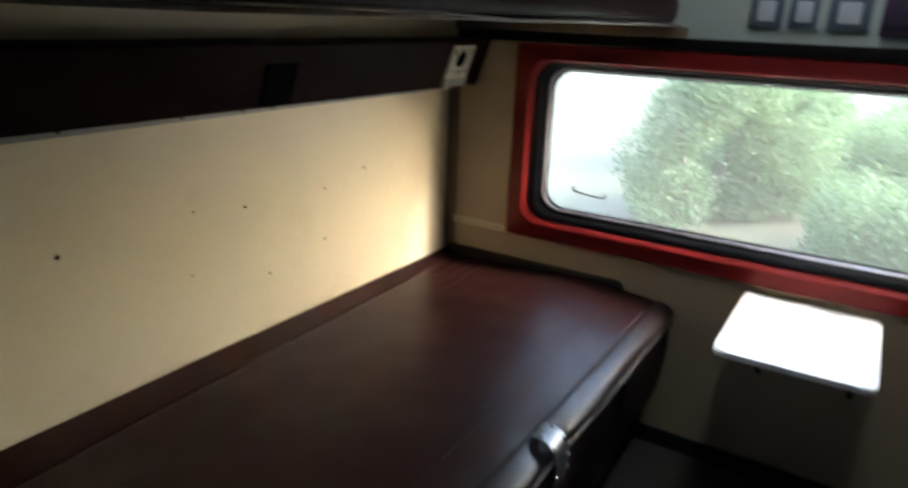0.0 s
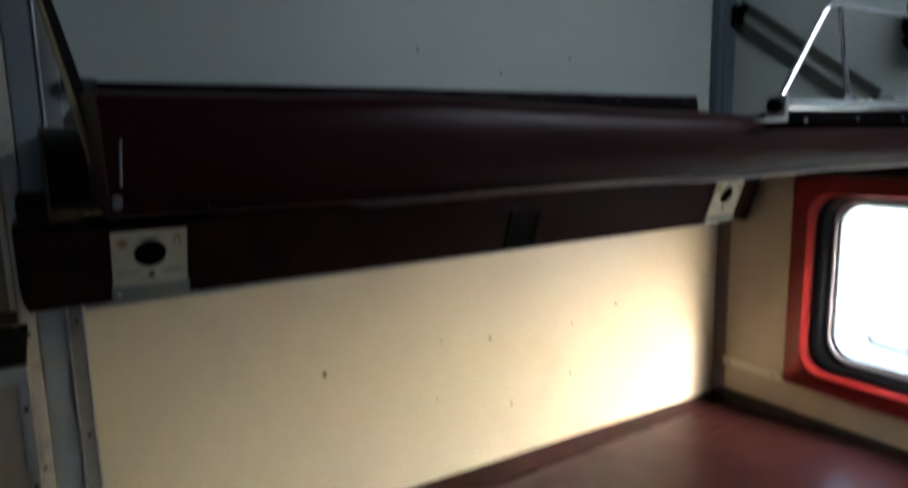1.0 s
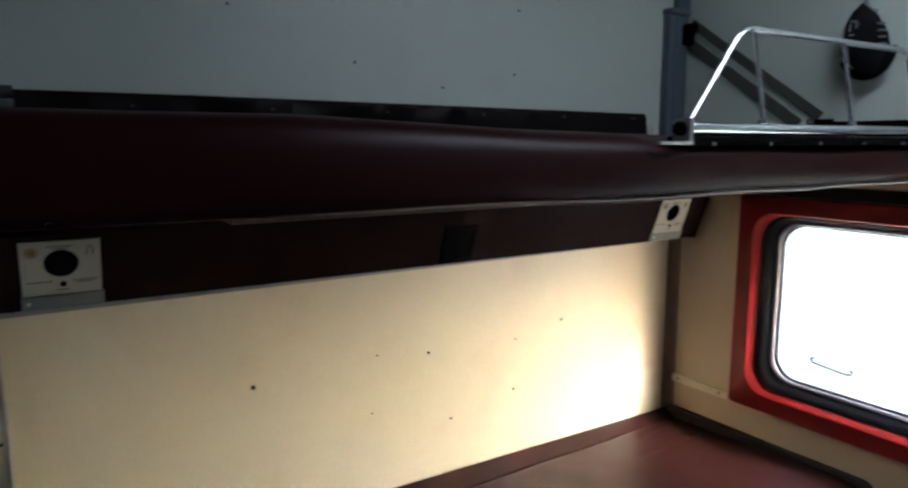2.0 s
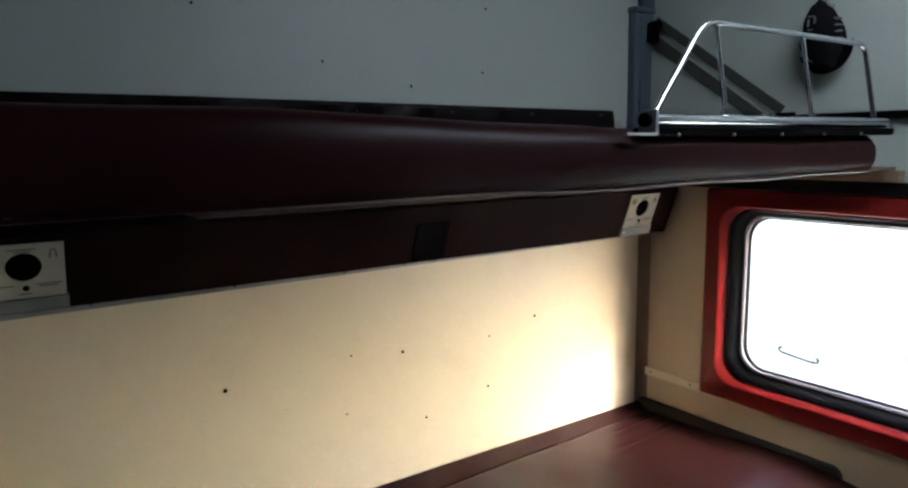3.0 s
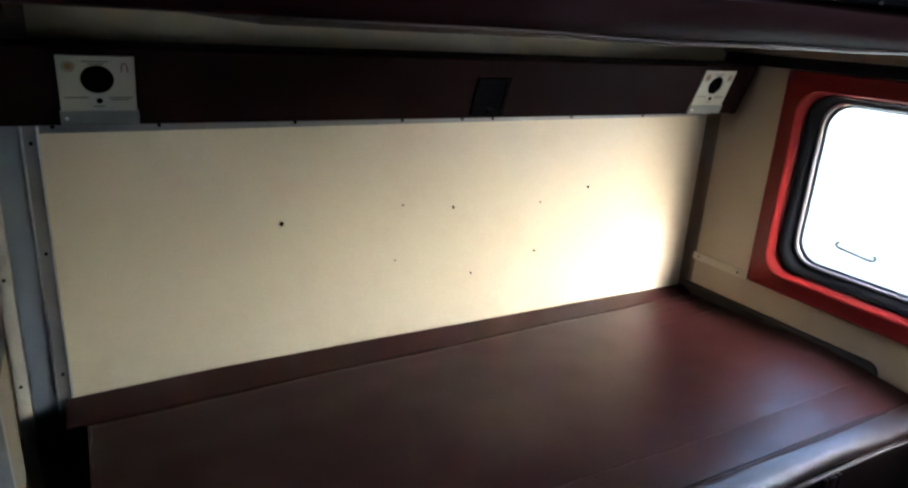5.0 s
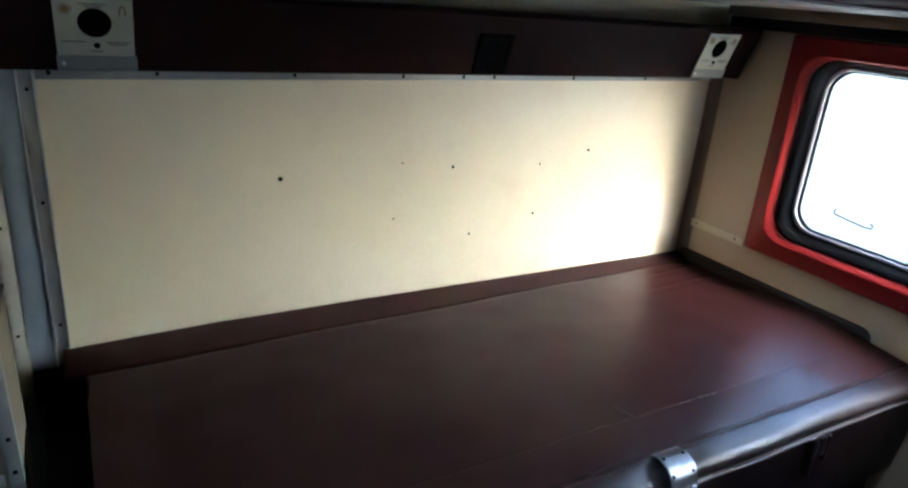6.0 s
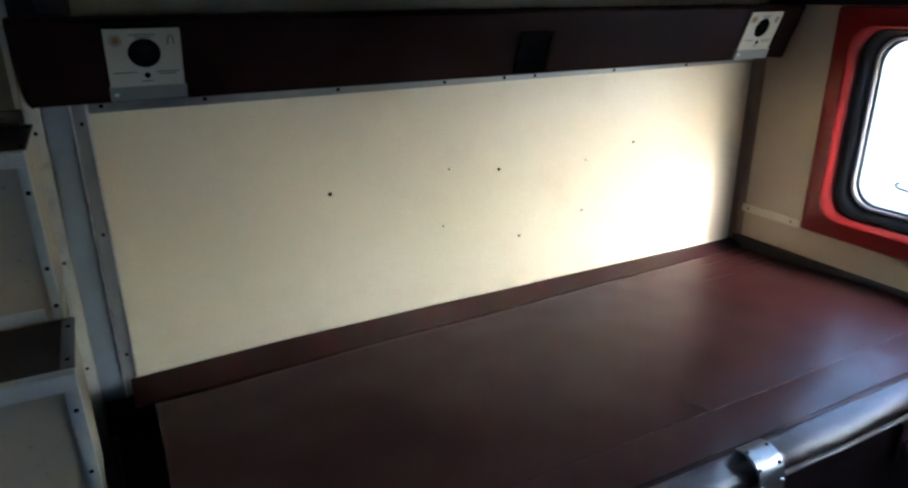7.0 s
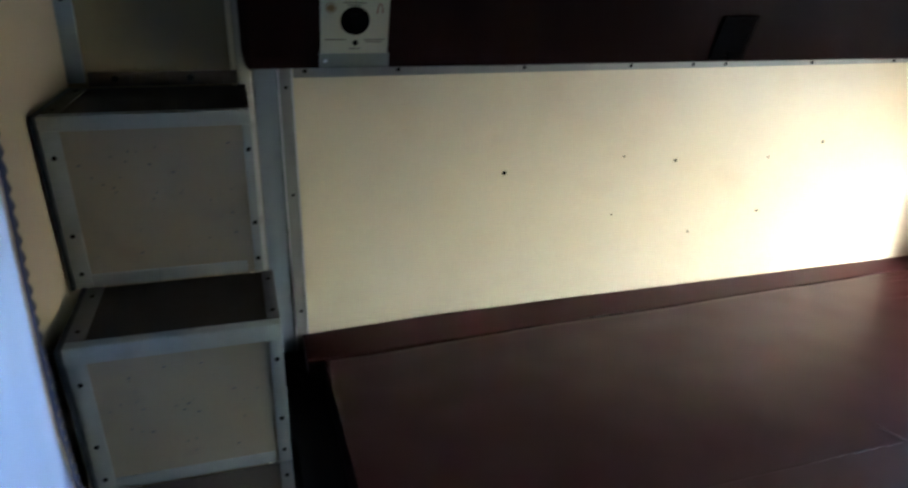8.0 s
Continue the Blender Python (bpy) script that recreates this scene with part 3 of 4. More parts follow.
def outlet_plate(x, label):
    """The ivory plate with its round socket, printed marks and grey lip."""
    t = thing("socket_plate", on_face(x, 0.0), label, "socket plate", "socket plates on the trough")
    hole_v, hole_r, seg = 0.088, 0.0272, 32
    x0, x1, v0, v1 = x - 0.062, x + 0.062, 0.026, 0.132
    bm = bmesh.new()
    for h in (0.001, 0.0045):
        rim = [bm.verts.new(on_face(x + hole_r * math.cos(2 * math.pi * i / seg), hole_v + hole_r * math.sin(2 * math.pi * i / seg), h)) for i in range(seg)]
        out = []
        for i in range(seg):
            c, s = math.cos(2 * math.pi * i / seg), math.sin(2 * math.pi * i / seg)
            k = min((x1 - x) / abs(c) if abs(c) > 1e-6 else 9, ((v1 - hole_v) if s > 0 else (hole_v - v0)) / abs(s) if abs(s) > 1e-6 else 9)
            out.append(bm.verts.new(on_face(x + k * c, hole_v + k * s, h)))
        for c, (cx, cv) in enumerate(((x1, v1), (x0, v1), (x0, v0), (x1, v0))):
            a = math.atan2(cv - hole_v, cx - x) % (2 * math.pi)
            i = int(round(a / (2 * math.pi) * seg)) % seg
            out[i].co = on_face(cx, cv, h)
        for i in range(seg):
            bm.faces.new((rim[i], rim[(i + 1) % seg], out[(i + 1) % seg], out[i]))
        if h < 0.002:
            low_rim, low_out = rim, out
        else:
            for i in range(seg):
                bm.faces.new((low_out[i], low_out[(i + 1) % seg], out[(i + 1) % seg], out[i]))
                bm.faces.new((low_rim[i], low_rim[(i + 1) % seg], rim[(i + 1) % seg], rim[i]))
    plate = part("plate", bm, M_PLATE, t, smooth=False)
    bm = bmesh.new()
    rod(bm, on_face(x, hole_v, 0.0005), on_face(x, hole_v, 0.0025), hole_r * 1.02, 28)
    for dx, dv in ((0, 0.010), (-0.009, -0.006), (0.009, -0.006)):
        rod(bm, on_face(x + dx, hole_v + dv, 0.002), on_face(x + dx, hole_v + dv, 0.0032), 0.0032, 12)
    part("socket", bm, M_BLACK, t, "black round socket")
    bm = bmesh.new()
    rod(bm, on_face(x + 0.001, 0.047, 0.0035), on_face(x + 0.001, 0.047, 0.0065), 0.0052, 14)
    part("button", bm, M_BLACK, t, "small black button")
    part("lip", face_plate(bmesh.new(), x - 0.063, x + 0.064, 0.001, 0.0255, 0.0, 0.007, 0.0015), M_LIP, t, "grey metal lip")
    bm = bmesh.new()
    for k in range(14):
        a0, a1 = 2 * math.pi * k / 14, 2 * math.pi * (k + 0.75) / 14
        c = on_face(x - 0.044 + 0.0095 * math.cos(a0), 0.112 + 0.0095 * math.sin(a0), 0.0048)
        d = on_face(x - 0.044 + 0.0095 * math.cos(a1), 0.112 + 0.0095 * math.sin(a1), 0.0048)
        rod(bm, c, d, 0.0012, 6)
    rod(bm, on_face(x - 0.044, 0.112, 0.0044), on_face(x - 0.044, 0.112, 0.0050), 0.0068, 16)
    part("round_mark", bm, M_YELLOW, plate, "yellow printed round mark")
    bm = bmesh.new()
    sweep(bm, [on_face(x + 0.040, 0.103, 0.0046), on_face(x + 0.0405, 0.112, 0.0046), on_face(x + 0.042, 0.118, 0.0046), on_face(x + 0.045, 0.120, 0.0046), on_face(x + 0.048, 0.118, 0.0046), on_face(x + 0.0495, 0.112, 0.0046), on_face(x + 0.050, 0.103, 0.0046)], 0.0012, 6)
    part("arched_mark", bm, M_MAROONINK, plate, "red printed arched mark")
    for bx0, bx1, bv in ((x - 0.022, x + 0.020, 0.121), (x - 0.014, x + 0.012, 0.1165), (x - 0.055, x - 0.016, 0.052), (x + 0.016, x + 0.056, 0.052), (x + 0.020, x + 0.050, 0.0475), (x - 0.010, x + 0.010, 0.0345)):
        part("printed_line", face_plate(bmesh.new(), bx0, bx1, bv, bv + 0.0022, 0.0042, 0.0049), M_INK, plate)
    bm = bmesh.new()
    rod(bm, on_face(x - 0.054, 0.0125, 0.006), on_face(x - 0.054, 0.0125, 0.0085), 0.0035, 10)
    part("screw", bm, M_STEEL, t)
    return t


outlet_plate(-1.763, "ivory socket plate with round black socket and yellow mark")
outlet_plate(-0.178, "ivory socket plate beside the window, brightly lit")

# black square outlet in the middle of the trough
t = thing("square_outlet", on_face(-0.93, 0.0), "black plastic square outlet on the trough", "outlet")
bm = face_plate(bmesh.new(), -0.972, -0.884, 0.004, 0.100, 0.0, 0.004, 0.0015)
part("plate", bm, M_BLACK, t)
bm = bmesh.new()
for a, b, c, d in ((-0.972, -0.884, 0.090, 0.100), (-0.972, -0.884, 0.004, 0.012), (-0.972, -0.964, 0.012, 0.090), (-0.892, -0.884, 0.012, 0.090)):
    face_plate(bm, a, b, c, d, 0.0035, 0.0065, 0.001)
part("rim", bm, M_BLACK, t)
part("catch", face_plate(bmesh.new(), -0.930, -0.914, 0.012, 0.022, 0.004, 0.009, 0.001), M_BLACK, t, "small black catch")


# ---- upper berth ----
def ripple(p, amp, sx, sy, seed):
    return amp * noise.noise(Vector((p.x * sx + seed, p.y * sy, p.z * 6 + seed)))


UB_L, UB_R = -1.872, -0.195
upper = thing("upper_berth", (-1.03, -0.4, 1.325), "dark maroon vinyl upper berth with chrome guard rail", "berth")
sec = smooth_line([(-0.05, 1.422), (-0.30, 1.428), (-0.60, 1.429), (-0.72, 1.427), (-0.764, 1.421), (-0.784, 1.406), (-0.792, 1.380), (-0.792, 1.356), (-0.786, 1.342), (-0.775, 1.336), (-0.70, 1.336), (-0.40, 1.336), (-0.05, 1.336)], 4)


def upper_shift(p):
    front = max(0.0, min(1.0, (-p.y - 0.55) / 0.2))
    dz = ripple(p, 0.005, 3.0, 5.0, 3.1) * (1 if p.z > 1.38 else 0.3)
    if p.x > -1.02 and p.z > 1.40 and front > 0.3:
        dz -= 0.007 * front * min(1, (p.x + 1.02) / 0.05)
    if p.z > 1.39:
        dz += 0.022 * max(0.0, min(1.0, (-p.x - 0.95) / 0.6)) * min(1.0, (p.z - 1.39) / 0.03)
    return Vector((0, ripple(p, 0.006, 2.5, 2.0, 9.3) * front, dz))


xs = [UB_L + (UB_R - UB_L) * i / 90 for i in range(91)]
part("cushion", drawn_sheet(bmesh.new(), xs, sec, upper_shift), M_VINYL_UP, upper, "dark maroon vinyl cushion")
part("board", slab(-1.62, -0.004, -0.755, -0.02, 1.3275, 1.335, 0.002), M_BOARD, upper, "brown laminated board under the cushion")
# window light on the edge is put into its pale colour and leftward taper
part("edge_trim", drawn_sheet(bmesh.new(), xs[14:], [(-0.7855, 1.3325), (-0.781, 1.336), (-0.770, 1.336), (-0.770, 1.329), (-0.781, 1.329)],
                             lambda p: Vector((0, ripple(p, 0.006, 3, 1, 5.0), ripple(p, 0.006, 3.5, 1, 2.2) + (1.337 - p.z) * 0.9 * max(0.0, min(1.0, (-1.15 - p.x) / 0.45))))), M_EDGE, upper, "tan edge trim, paled and tapered to follow the window light")
# back flap along the wall
xs2 = [-1.812 + (1.812 - 0.205) * i / 70 for i in range(71)]


def flap_shift(p):
    k = max(0.0, (p.z - 1.44) / 0.06)
    wave = ripple(p, 0.026, 7.5, 1, 7.7) + 0.007 * math.sin(p.x * 46 + p.z * 60) * (1 if -1.6 < p.x < -0.8 else 0.3) + ripple(p, 0.012, 17, 1, 1.3)
    fade = 1.0 if p.x < -0.9 else max(0.15, 1 - (p.x + 0.9) * 1.4)
    return Vector((0, (wave - 0.012) * k * fade, 0.06 * wave * k * fade - 0.009 * max(0.0, min(1.0, (p.x + 1.5) / 1.2)) * min(1.0, k)))


part("back_flap", drawn_sheet(bmesh.new(), xs2, [(-0.055, 1.415), (-0.050, 1.44), (-0.044, 1.47), (-0.040, 1.499), (-0.032, 1.508), (-0.022, 1.506), (-0.018, 1.497), (-0.016, 1.45), (-0.016, 1.415)], flap_shift),
     M_FLAP, upper, "wrinkled dark vinyl back flap")
for k in range(6):
    bm = bmesh.new()
    rod(bm, (-1.62 + 0.27 * k, -0.044, 1.484), (-1.62 + 0.27 * k, -0.060, 1.484), 0.0028, 10)
    part("stud", bm, M_DULL, upper)
part("flap_clip", slab(-1.868, -1.811, -0.030, -0.014, 1.492, 1.516, 0.003), M_DULL, upper, "dull grey metal clip beside the flap")
part("flap_end", slab(-0.205, -0.165, -0.04, -0.014, 1.425, 1.470, 0.004), M_WORN, upper, "pale metal end clip")
# rolled dark end by the post
bm = bmesh.new()
end_sec = smooth_line([(-0.02, 1.27), (-0.02, 1.395), (-0.06, 1.418), (-0.14, 1.424), (-0.23, 1.418), (-0.30, 1.424), (-0.40, 1.420), (-0.52, 1.405), (-0.58, 1.36), (-0.52, 1.32), (-0.30, 1.30), (-0.15, 1.27)], 4)
drawn_sheet(bm, [-1.912, -1.908, -1.895, -1.880, -1.866], end_sec, lambda p: Vector((0, ripple(p, 0.008, 8, 6, 4.4), 0)))
part("end_cushion", bm, M_FLAP, upper, "dark padded end")
part("end_support", slab(-1.955, -1.876, -0.165, -0.014, 1.270, 1.316, 0.004), M_VOID, upper, "dark steel support block")
# brackets
bm = slab(-1.870, -1.862, -0.798, -0.788, 1.346, 1.358, 0.003)
rod(bm, (-1.866, -0.797, 1.351), (-1.866, -0.802, 1.351), 0.0038, 14)
part("end_bracket", bm, M_LINE, upper, "small dull steel end bracket")
bm = bmesh.new()
sweep(bm, [(-1.862, -0.797, 1.366), (-1.861, -0.800, 1.386), (-1.859, -0.797, 1.405)], 0.0010, 8)
part("loose_thread", bm, M_MARK, upper, "pale loose thread")
bm = bmesh.new()
rod(bm, (-1.79, -0.789, 1.342), (-1.79, -0.796, 1.342), 0.0025, 10)
part("stud", bm, M_FLAP, upper)

# guard rail
RAIL_L, RAIL_R, RAIL_Z = -0.925, -0.125, 1.432
gr = part("rail_base", slab(RAIL_L, RAIL_R, -0.788, -0.758, RAIL_Z - 0.006, RAIL_Z + 0.015, 0.009, 4), M_CHROME, upper, "polished metal rail base")
part("rail_channel", slab(RAIL_L - 0.01, RAIL_R + 0.005, -0.794, -0.75, RAIL_Z - 0.022, RAIL_Z - 0.007, 0.003), M_BLACK, upper, "black channel")
for k in range(6):
    bm = bmesh.new()
    rod(bm, (RAIL_L + 0.05 + k * 0.15, -0.793, RAIL_Z - 0.0195), (RAIL_L + 0.05 + k * 0.15, -0.797, RAIL_Z - 0.0195), 0.003, 10)
    part("screw", bm, M_STEEL, gr)
BASE_Y, TOP_Y, TOP_Z = -0.772, -0.757, 1.605
line = [(-0.908, BASE_Y, RAIL_Z + 0.015)]
line += arc((-0.908, BASE_Y, RAIL_Z + 0.015), (-0.768, TOP_Y, TOP_Z), (-0.205, TOP_Y, TOP_Z), 0.035)
line += arc((-0.768, TOP_Y, TOP_Z), (-0.205, TOP_Y, TOP_Z), (-0.172, BASE_Y, RAIL_Z + 0.015), 0.03)
line += [(-0.172, BASE_Y, RAIL_Z + 0.015)]
part("guard_tube", sweep(bmesh.new(), line, 0.0056, 12), M_CHROME, upper, "bent chrome tube")
for px, tx in ((-0.716, -0.734), (-0.430, -0.457)):
    bm = bmesh.new()
    rod(bm, (px, BASE_Y, RAIL_Z + 0.012), (tx, TOP_Y, TOP_Z), 0.0046, 12)
    bmr = rod(bm, (px, BASE_Y, RAIL_Z + 0.014), (px, BASE_Y + 0.003, RAIL_Z + 0.022), 0.008, 12)
    part("guard_post", bm, M_CHROME, upper, "chrome upright")
bm = bmesh.new()
rod(bm, (-0.956, -0.790, 1.436), (-0.947, -0.790, 1.436), 0.0108, 24)
part("pivot_knob", bm, M_BLACK, upper, "black pivot knob")
bm = slab(-0.945, -0.936, -0.805, -0.770, 1.412, 1.452, 0.003)
box(bm, -1.01, -0.937, -0.806, -0.794, 1.412, 1.417, 0.002)
part("pivot_bracket", bm, M_STEEL, upper, "bright bent bracket")

# stay bar of the upper berth
t = thing("stay_bar", (-1.876, -0.62, 1.40), "dark flat stay bar holding the upper berth", "stay bar")
bm = bmesh.new()
A, B = Vector((-1.864, -0.66, 1.383)), Vector((-1.902, -0.05, 1.753))
d = (B - A).normalized()
side = (Vector((1, 0, 0)) - d * d.x).normalized()
nrm = d.cross(side)


def flat_bar(s0, s1, h0, h1):
    """A straight flat bar between the two ends of the stay, offset sideways."""
    bm = bmesh.new()
    vs = [bm.verts.new(p + side * sx + nrm * sy) for p in (A, B) for sx, sy in ((s0, h0), (s1, h0), (s1, h1), (s0, h1))]
    for i in range(4):
        bm.faces.new((vs[i], vs[(i + 1) % 4], vs[4 + (i + 1) % 4], vs[4 + i]))
    bm.faces.new(vs[:4][::-1])
    bm.faces.new(vs[4:])
    return bm


part("bar", flat_bar(-0.005, 0.007, -0.003, 0.003), M_VOID, t)
# lighter strip along the bar paints its lit left face
part("bar_lit_edge", flat_bar(-0.011, -0.0055, -0.004, 0.004), M_OLIVE, t, "olive strip standing for the bar's lit face")
bm = bmesh.new()
rod(bm, A + Vector((-0.008, -0.004, 0)), A + Vector((0.010, -0.004, 0)), 0.005, 12)
part("pin", bm, M_DULL, t, "dull steel pin")

# ---- lower berth ----
LB_L = -1.848
lower = thing("lower_berth", (-0.93, -0.45, 0.0), "maroon vinyl lower berth with stitched front roll", "berth")
sec = smooth_line([(-0.0705, 0.470), (-0.0705, 0.4955), (-0.0745, 0.5005), (-0.12, 0.5015), (-0.30, 0.502), (-0.50, 0.502), (-0.66, 0.5015), (-0.685, 0.5012), (-0.688, 0.4992), (-0.691, 0.5012), (-0.74, 0.502), (-0.785, 0.5010), (-0.797, 0.4990)], 20)
low = [(-0.80, 0.485), (-0.80, 0.42), (-0.074, 0.42)]


def back_edge(x):
    """How far the seam behind the seat stands out beyond 52 mm from the wall; it runs askew."""
    return 0.034 * (-x - 0.06)


def sheen_bulge(x, y):
    """A rise towards the window end, added so that the seat catches the window's sheen."""
    k = max(0.0, min(1.0, (x + 0.60) / 0.58))
    return 0.022 * k * k * (2 - k) * math.exp(-((y + 0.54) / 0.25) ** 2)


def seat_shift(p):
    k = 1.0 if p.z > 0.48 else 0.0
    dy = (0.012 - back_edge(p.x)) * max(0.0, min(1.0, (p.y + 0.40) / 0.30))
    d = ripple(p, 0.006, 2.0, 3.0, 2.0) + ripple(p, 0.0022, 9.0, 9.0, 8.0) + sheen_bulge(p.x, p.y)
    # short pulled creases near the window end and by the torn stitch
    for cy, x0, x1, depth in ((-0.205, -0.36, -0.04, 0.004), (-0.118, -0.26, -0.02, 0.005), (-0.165, -0.16, -0.05, 0.002)):
        if x0 < p.x < x1:
            ease = min(1.0, 6 * min(p.x - x0, x1 - p.x) / (x1 - x0))
            d -= ease * depth * math.exp(-((p.y - cy - 0.05 * (p.x - x0)) / 0.007) ** 2)
            d += 0.6 * ease * depth * math.exp(-((p.y - cy - 0.05 * (p.x - x0) + 0.014) / 0.008) ** 2)
    d -= 0.004 * math.exp(-((p.x + 0.88) / 0.06) ** 2 - ((p.y + 0.79) / 0.03) ** 2)
    return Vector((0, dy, d * k))


xs = [LB_L + (-0.022 - LB_L) * i / 150 for i in range(151)]
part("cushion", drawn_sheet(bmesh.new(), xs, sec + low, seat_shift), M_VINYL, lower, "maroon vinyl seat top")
roll = smooth_line([(-0.800, 0.478), (-0.8005, 0.4965), (-0.804, 0.5005), (-0.815, 0.5005), (-0.830, 0.4965), (-0.843, 0.4890), (-0.8525, 0.478), (-0.855, 0.468), (-0.851, 0.459), (-0.842, 0.455), (-0.82, 0.455)], 4)


def roll_shift(p):
    pinch = math.exp(-((p.x + 0.893) / 0.07) ** 2)
    d = ripple(p, 0.006, 4.0, 1.0, 6.0) + ripple(p, 0.0020, 22.0, 6.0, 1.0) + 0.0022 * math.sin(p.x * 120 + p.z * 90) * math.exp(-((p.x + 0.88) / 0.10) ** 2)
    k = max(0.0, min(1.0, (-p.y - 0.80) / 0.03))
    return Vector((0, (d + 0.010 * pinch) * k, (d * 0.6 - 0.010 * pinch) * k + sheen_bulge(p.x, -0.80)))


part("front_roll", drawn_sheet(bmesh.new(), xs, roll, roll_shift), M_ROLL, lower, "glossy rounded front roll")
for off, lift in ((-0.7915, 0.5010), (-0.8035, 0.4995)):
    bm = bmesh.new()
    sweep(bm, [(x, off + ripple(Vector((x, 0, 0)), 0.002, 4, 1, 3), lift + seat_shift(Vector((x, -0.79, 0.5))).z * 0.8) for x in xs[::2]], 0.0024, 8)
    part("piping", bm, M_FLAP, lower, "dark piping along the front seam")
edge_strip = part("metal_edge", drawn_sheet(bmesh.new(), xs[::3], [(-0.854, 0.448), (-0.856, 0.4505), (-0.854, 0.453), (-0.846, 0.453), (-0.846, 0.448)], lambda p: Vector((0, ripple(p, 0.004, 5, 1, 2), ripple(p, 0.004, 4, 1, 6)))), M_LINE, lower, "pale metal edge under the roll")
for k in range(24):
    p = Vector((-1.80 + k * 0.075, -0.855, 0.4505))
    bm = bmesh.new()
    q = p + Vector((0, ripple(p, 0.004, 5, 1, 2), ripple(p, 0.004, 4, 1, 6)))
    rod(bm, q + Vector((0, 0.002, 0)), q + Vector((0, -0.0025, 0)), 0.0022, 8, 0.0014)
    part("rivet", bm, M_DULL, edge_strip)
apron_sec = [(-0.846, 0.444), (-0.848, 0.36), (-0.846, 0.28), (-0.840, 0.22), (-0.832, 0.22), (-0.838, 0.32), (-0.840, 0.444)]
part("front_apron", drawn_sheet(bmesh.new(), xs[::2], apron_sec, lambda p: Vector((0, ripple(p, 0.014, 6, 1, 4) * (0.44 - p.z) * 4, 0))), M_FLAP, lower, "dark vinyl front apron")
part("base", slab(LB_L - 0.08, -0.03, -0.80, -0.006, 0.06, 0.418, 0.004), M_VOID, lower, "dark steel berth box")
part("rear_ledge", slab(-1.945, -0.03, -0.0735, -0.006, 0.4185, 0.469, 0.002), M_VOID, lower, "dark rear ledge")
# board along the wall
part("back_board", drawn_sheet(bmesh.new(), [-1.885 + 1.863 * i / 60 for i in range(61)], [(-0.003, 0.47), (-0.003, 0.506), (-0.008, 0.510), (-0.060, 0.506), (-0.066, 0.503), (-0.068, 0.497), (-0.068, 0.47)],
     lambda p: Vector((0, (0.014 - back_edge(p.x)) * (1 if p.y < -0.05 else 0), ripple(p, 0.002, 3, 4, 1) + 0.010 * min(1.0, (p.x + 1.89) / 0.35) * (1 if p.z > 0.5 and p.y > -0.03 else 0)))), M_VINYL, lower, "vinyl-covered board along the wall")
# dark line painting the seam groove's shade, loose stitching, torn crease and end thread
bm = bmesh.new()
sweep(bm, [(x, -0.688, 0.4995 + seat_shift(Vector((x, -0.688, 0.5))).z) for x in [-0.60 + 0.57 * i / 40 for i in range(41)]], 0.0014, 6)
part("seam_shade_line", bm, M_FLAP, lower, "dark line standing for the shade in the seam")
bm = bmesh.new()
for x0, x1, yy in ((-1.12, -0.60, -0.690),):
    n_st = 26
    for i in range(n_st):
        a = x0 + (x1 - x0) * i / n_st
        if random.random() < 0.75:
            yy2 = yy + 0.001 * math.sin(i * 1.7)
            rod(bm, (a, yy2, 0.5028 + ripple(Vector((a, yy2, 0.5)), 0.006, 2, 3, 2)), (a + 0.015, yy2 + 0.001, 0.5028 + ripple(Vector((a + 0.015, yy2, 0.5)), 0.006, 2, 3, 2)), 0.0011, 6)
tagged(part("stitching", bm, M_THREAD, lower, "pale worn stitching"), kind="stuff")
bm = bmesh.new()
sweep(bm, [(-0.855, -0.690, 0.504), (-0.862, -0.670, 0.5045), (-0.870, -0.650, 0.5045), (-0.868, -0.635, 0.504)], 0.0013, 6)
part("torn_thread", bm, M_THREAD, lower, "pale torn thread")
bm = bmesh.new()
sweep(bm, [(LB_L + 0.004 + 0.003 * math.sin(i * 1.1), -0.12 - 0.025 * i, 0.5005 + 0.001 * math.sin(i * 2.3)) for i in range(26)], 0.0014, 6)
part("end_thread", bm, M_THREAD, lower, "pale edge thread")
# hanging tabs under the front edge
for x0, x1, drop in ((-0.470, -0.452, 0.095), (-0.420, -0.404, 0.07), (-0.450, -0.422, 0.05)):
    part("hanging_tab", slab(x0, x1, -0.862, -0.851, 0.447 - drop, 0.446, 0.003), M_FLAP, lower, "torn hanging vinyl tab")
# steel strap over the front roll
strap_sec = smooth_line([(-0.806, 0.5085), (-0.816, 0.5105), (-0.830, 0.5105), (-0.849, 0.502), (-0.863, 0.482), (-0.868, 0.455), (-0.867, 0.430), (-0.862, 0.400)], 4)
inner_sec = [(y + 0.0030, z - 0.0025) for y, z in strap_sec][::-1]
strap = part("steel_strap", prism_x(bmesh.new(), -0.914, -0.848, strap_sec + inner_sec), M_STRAP, lower, "riveted steel strap")
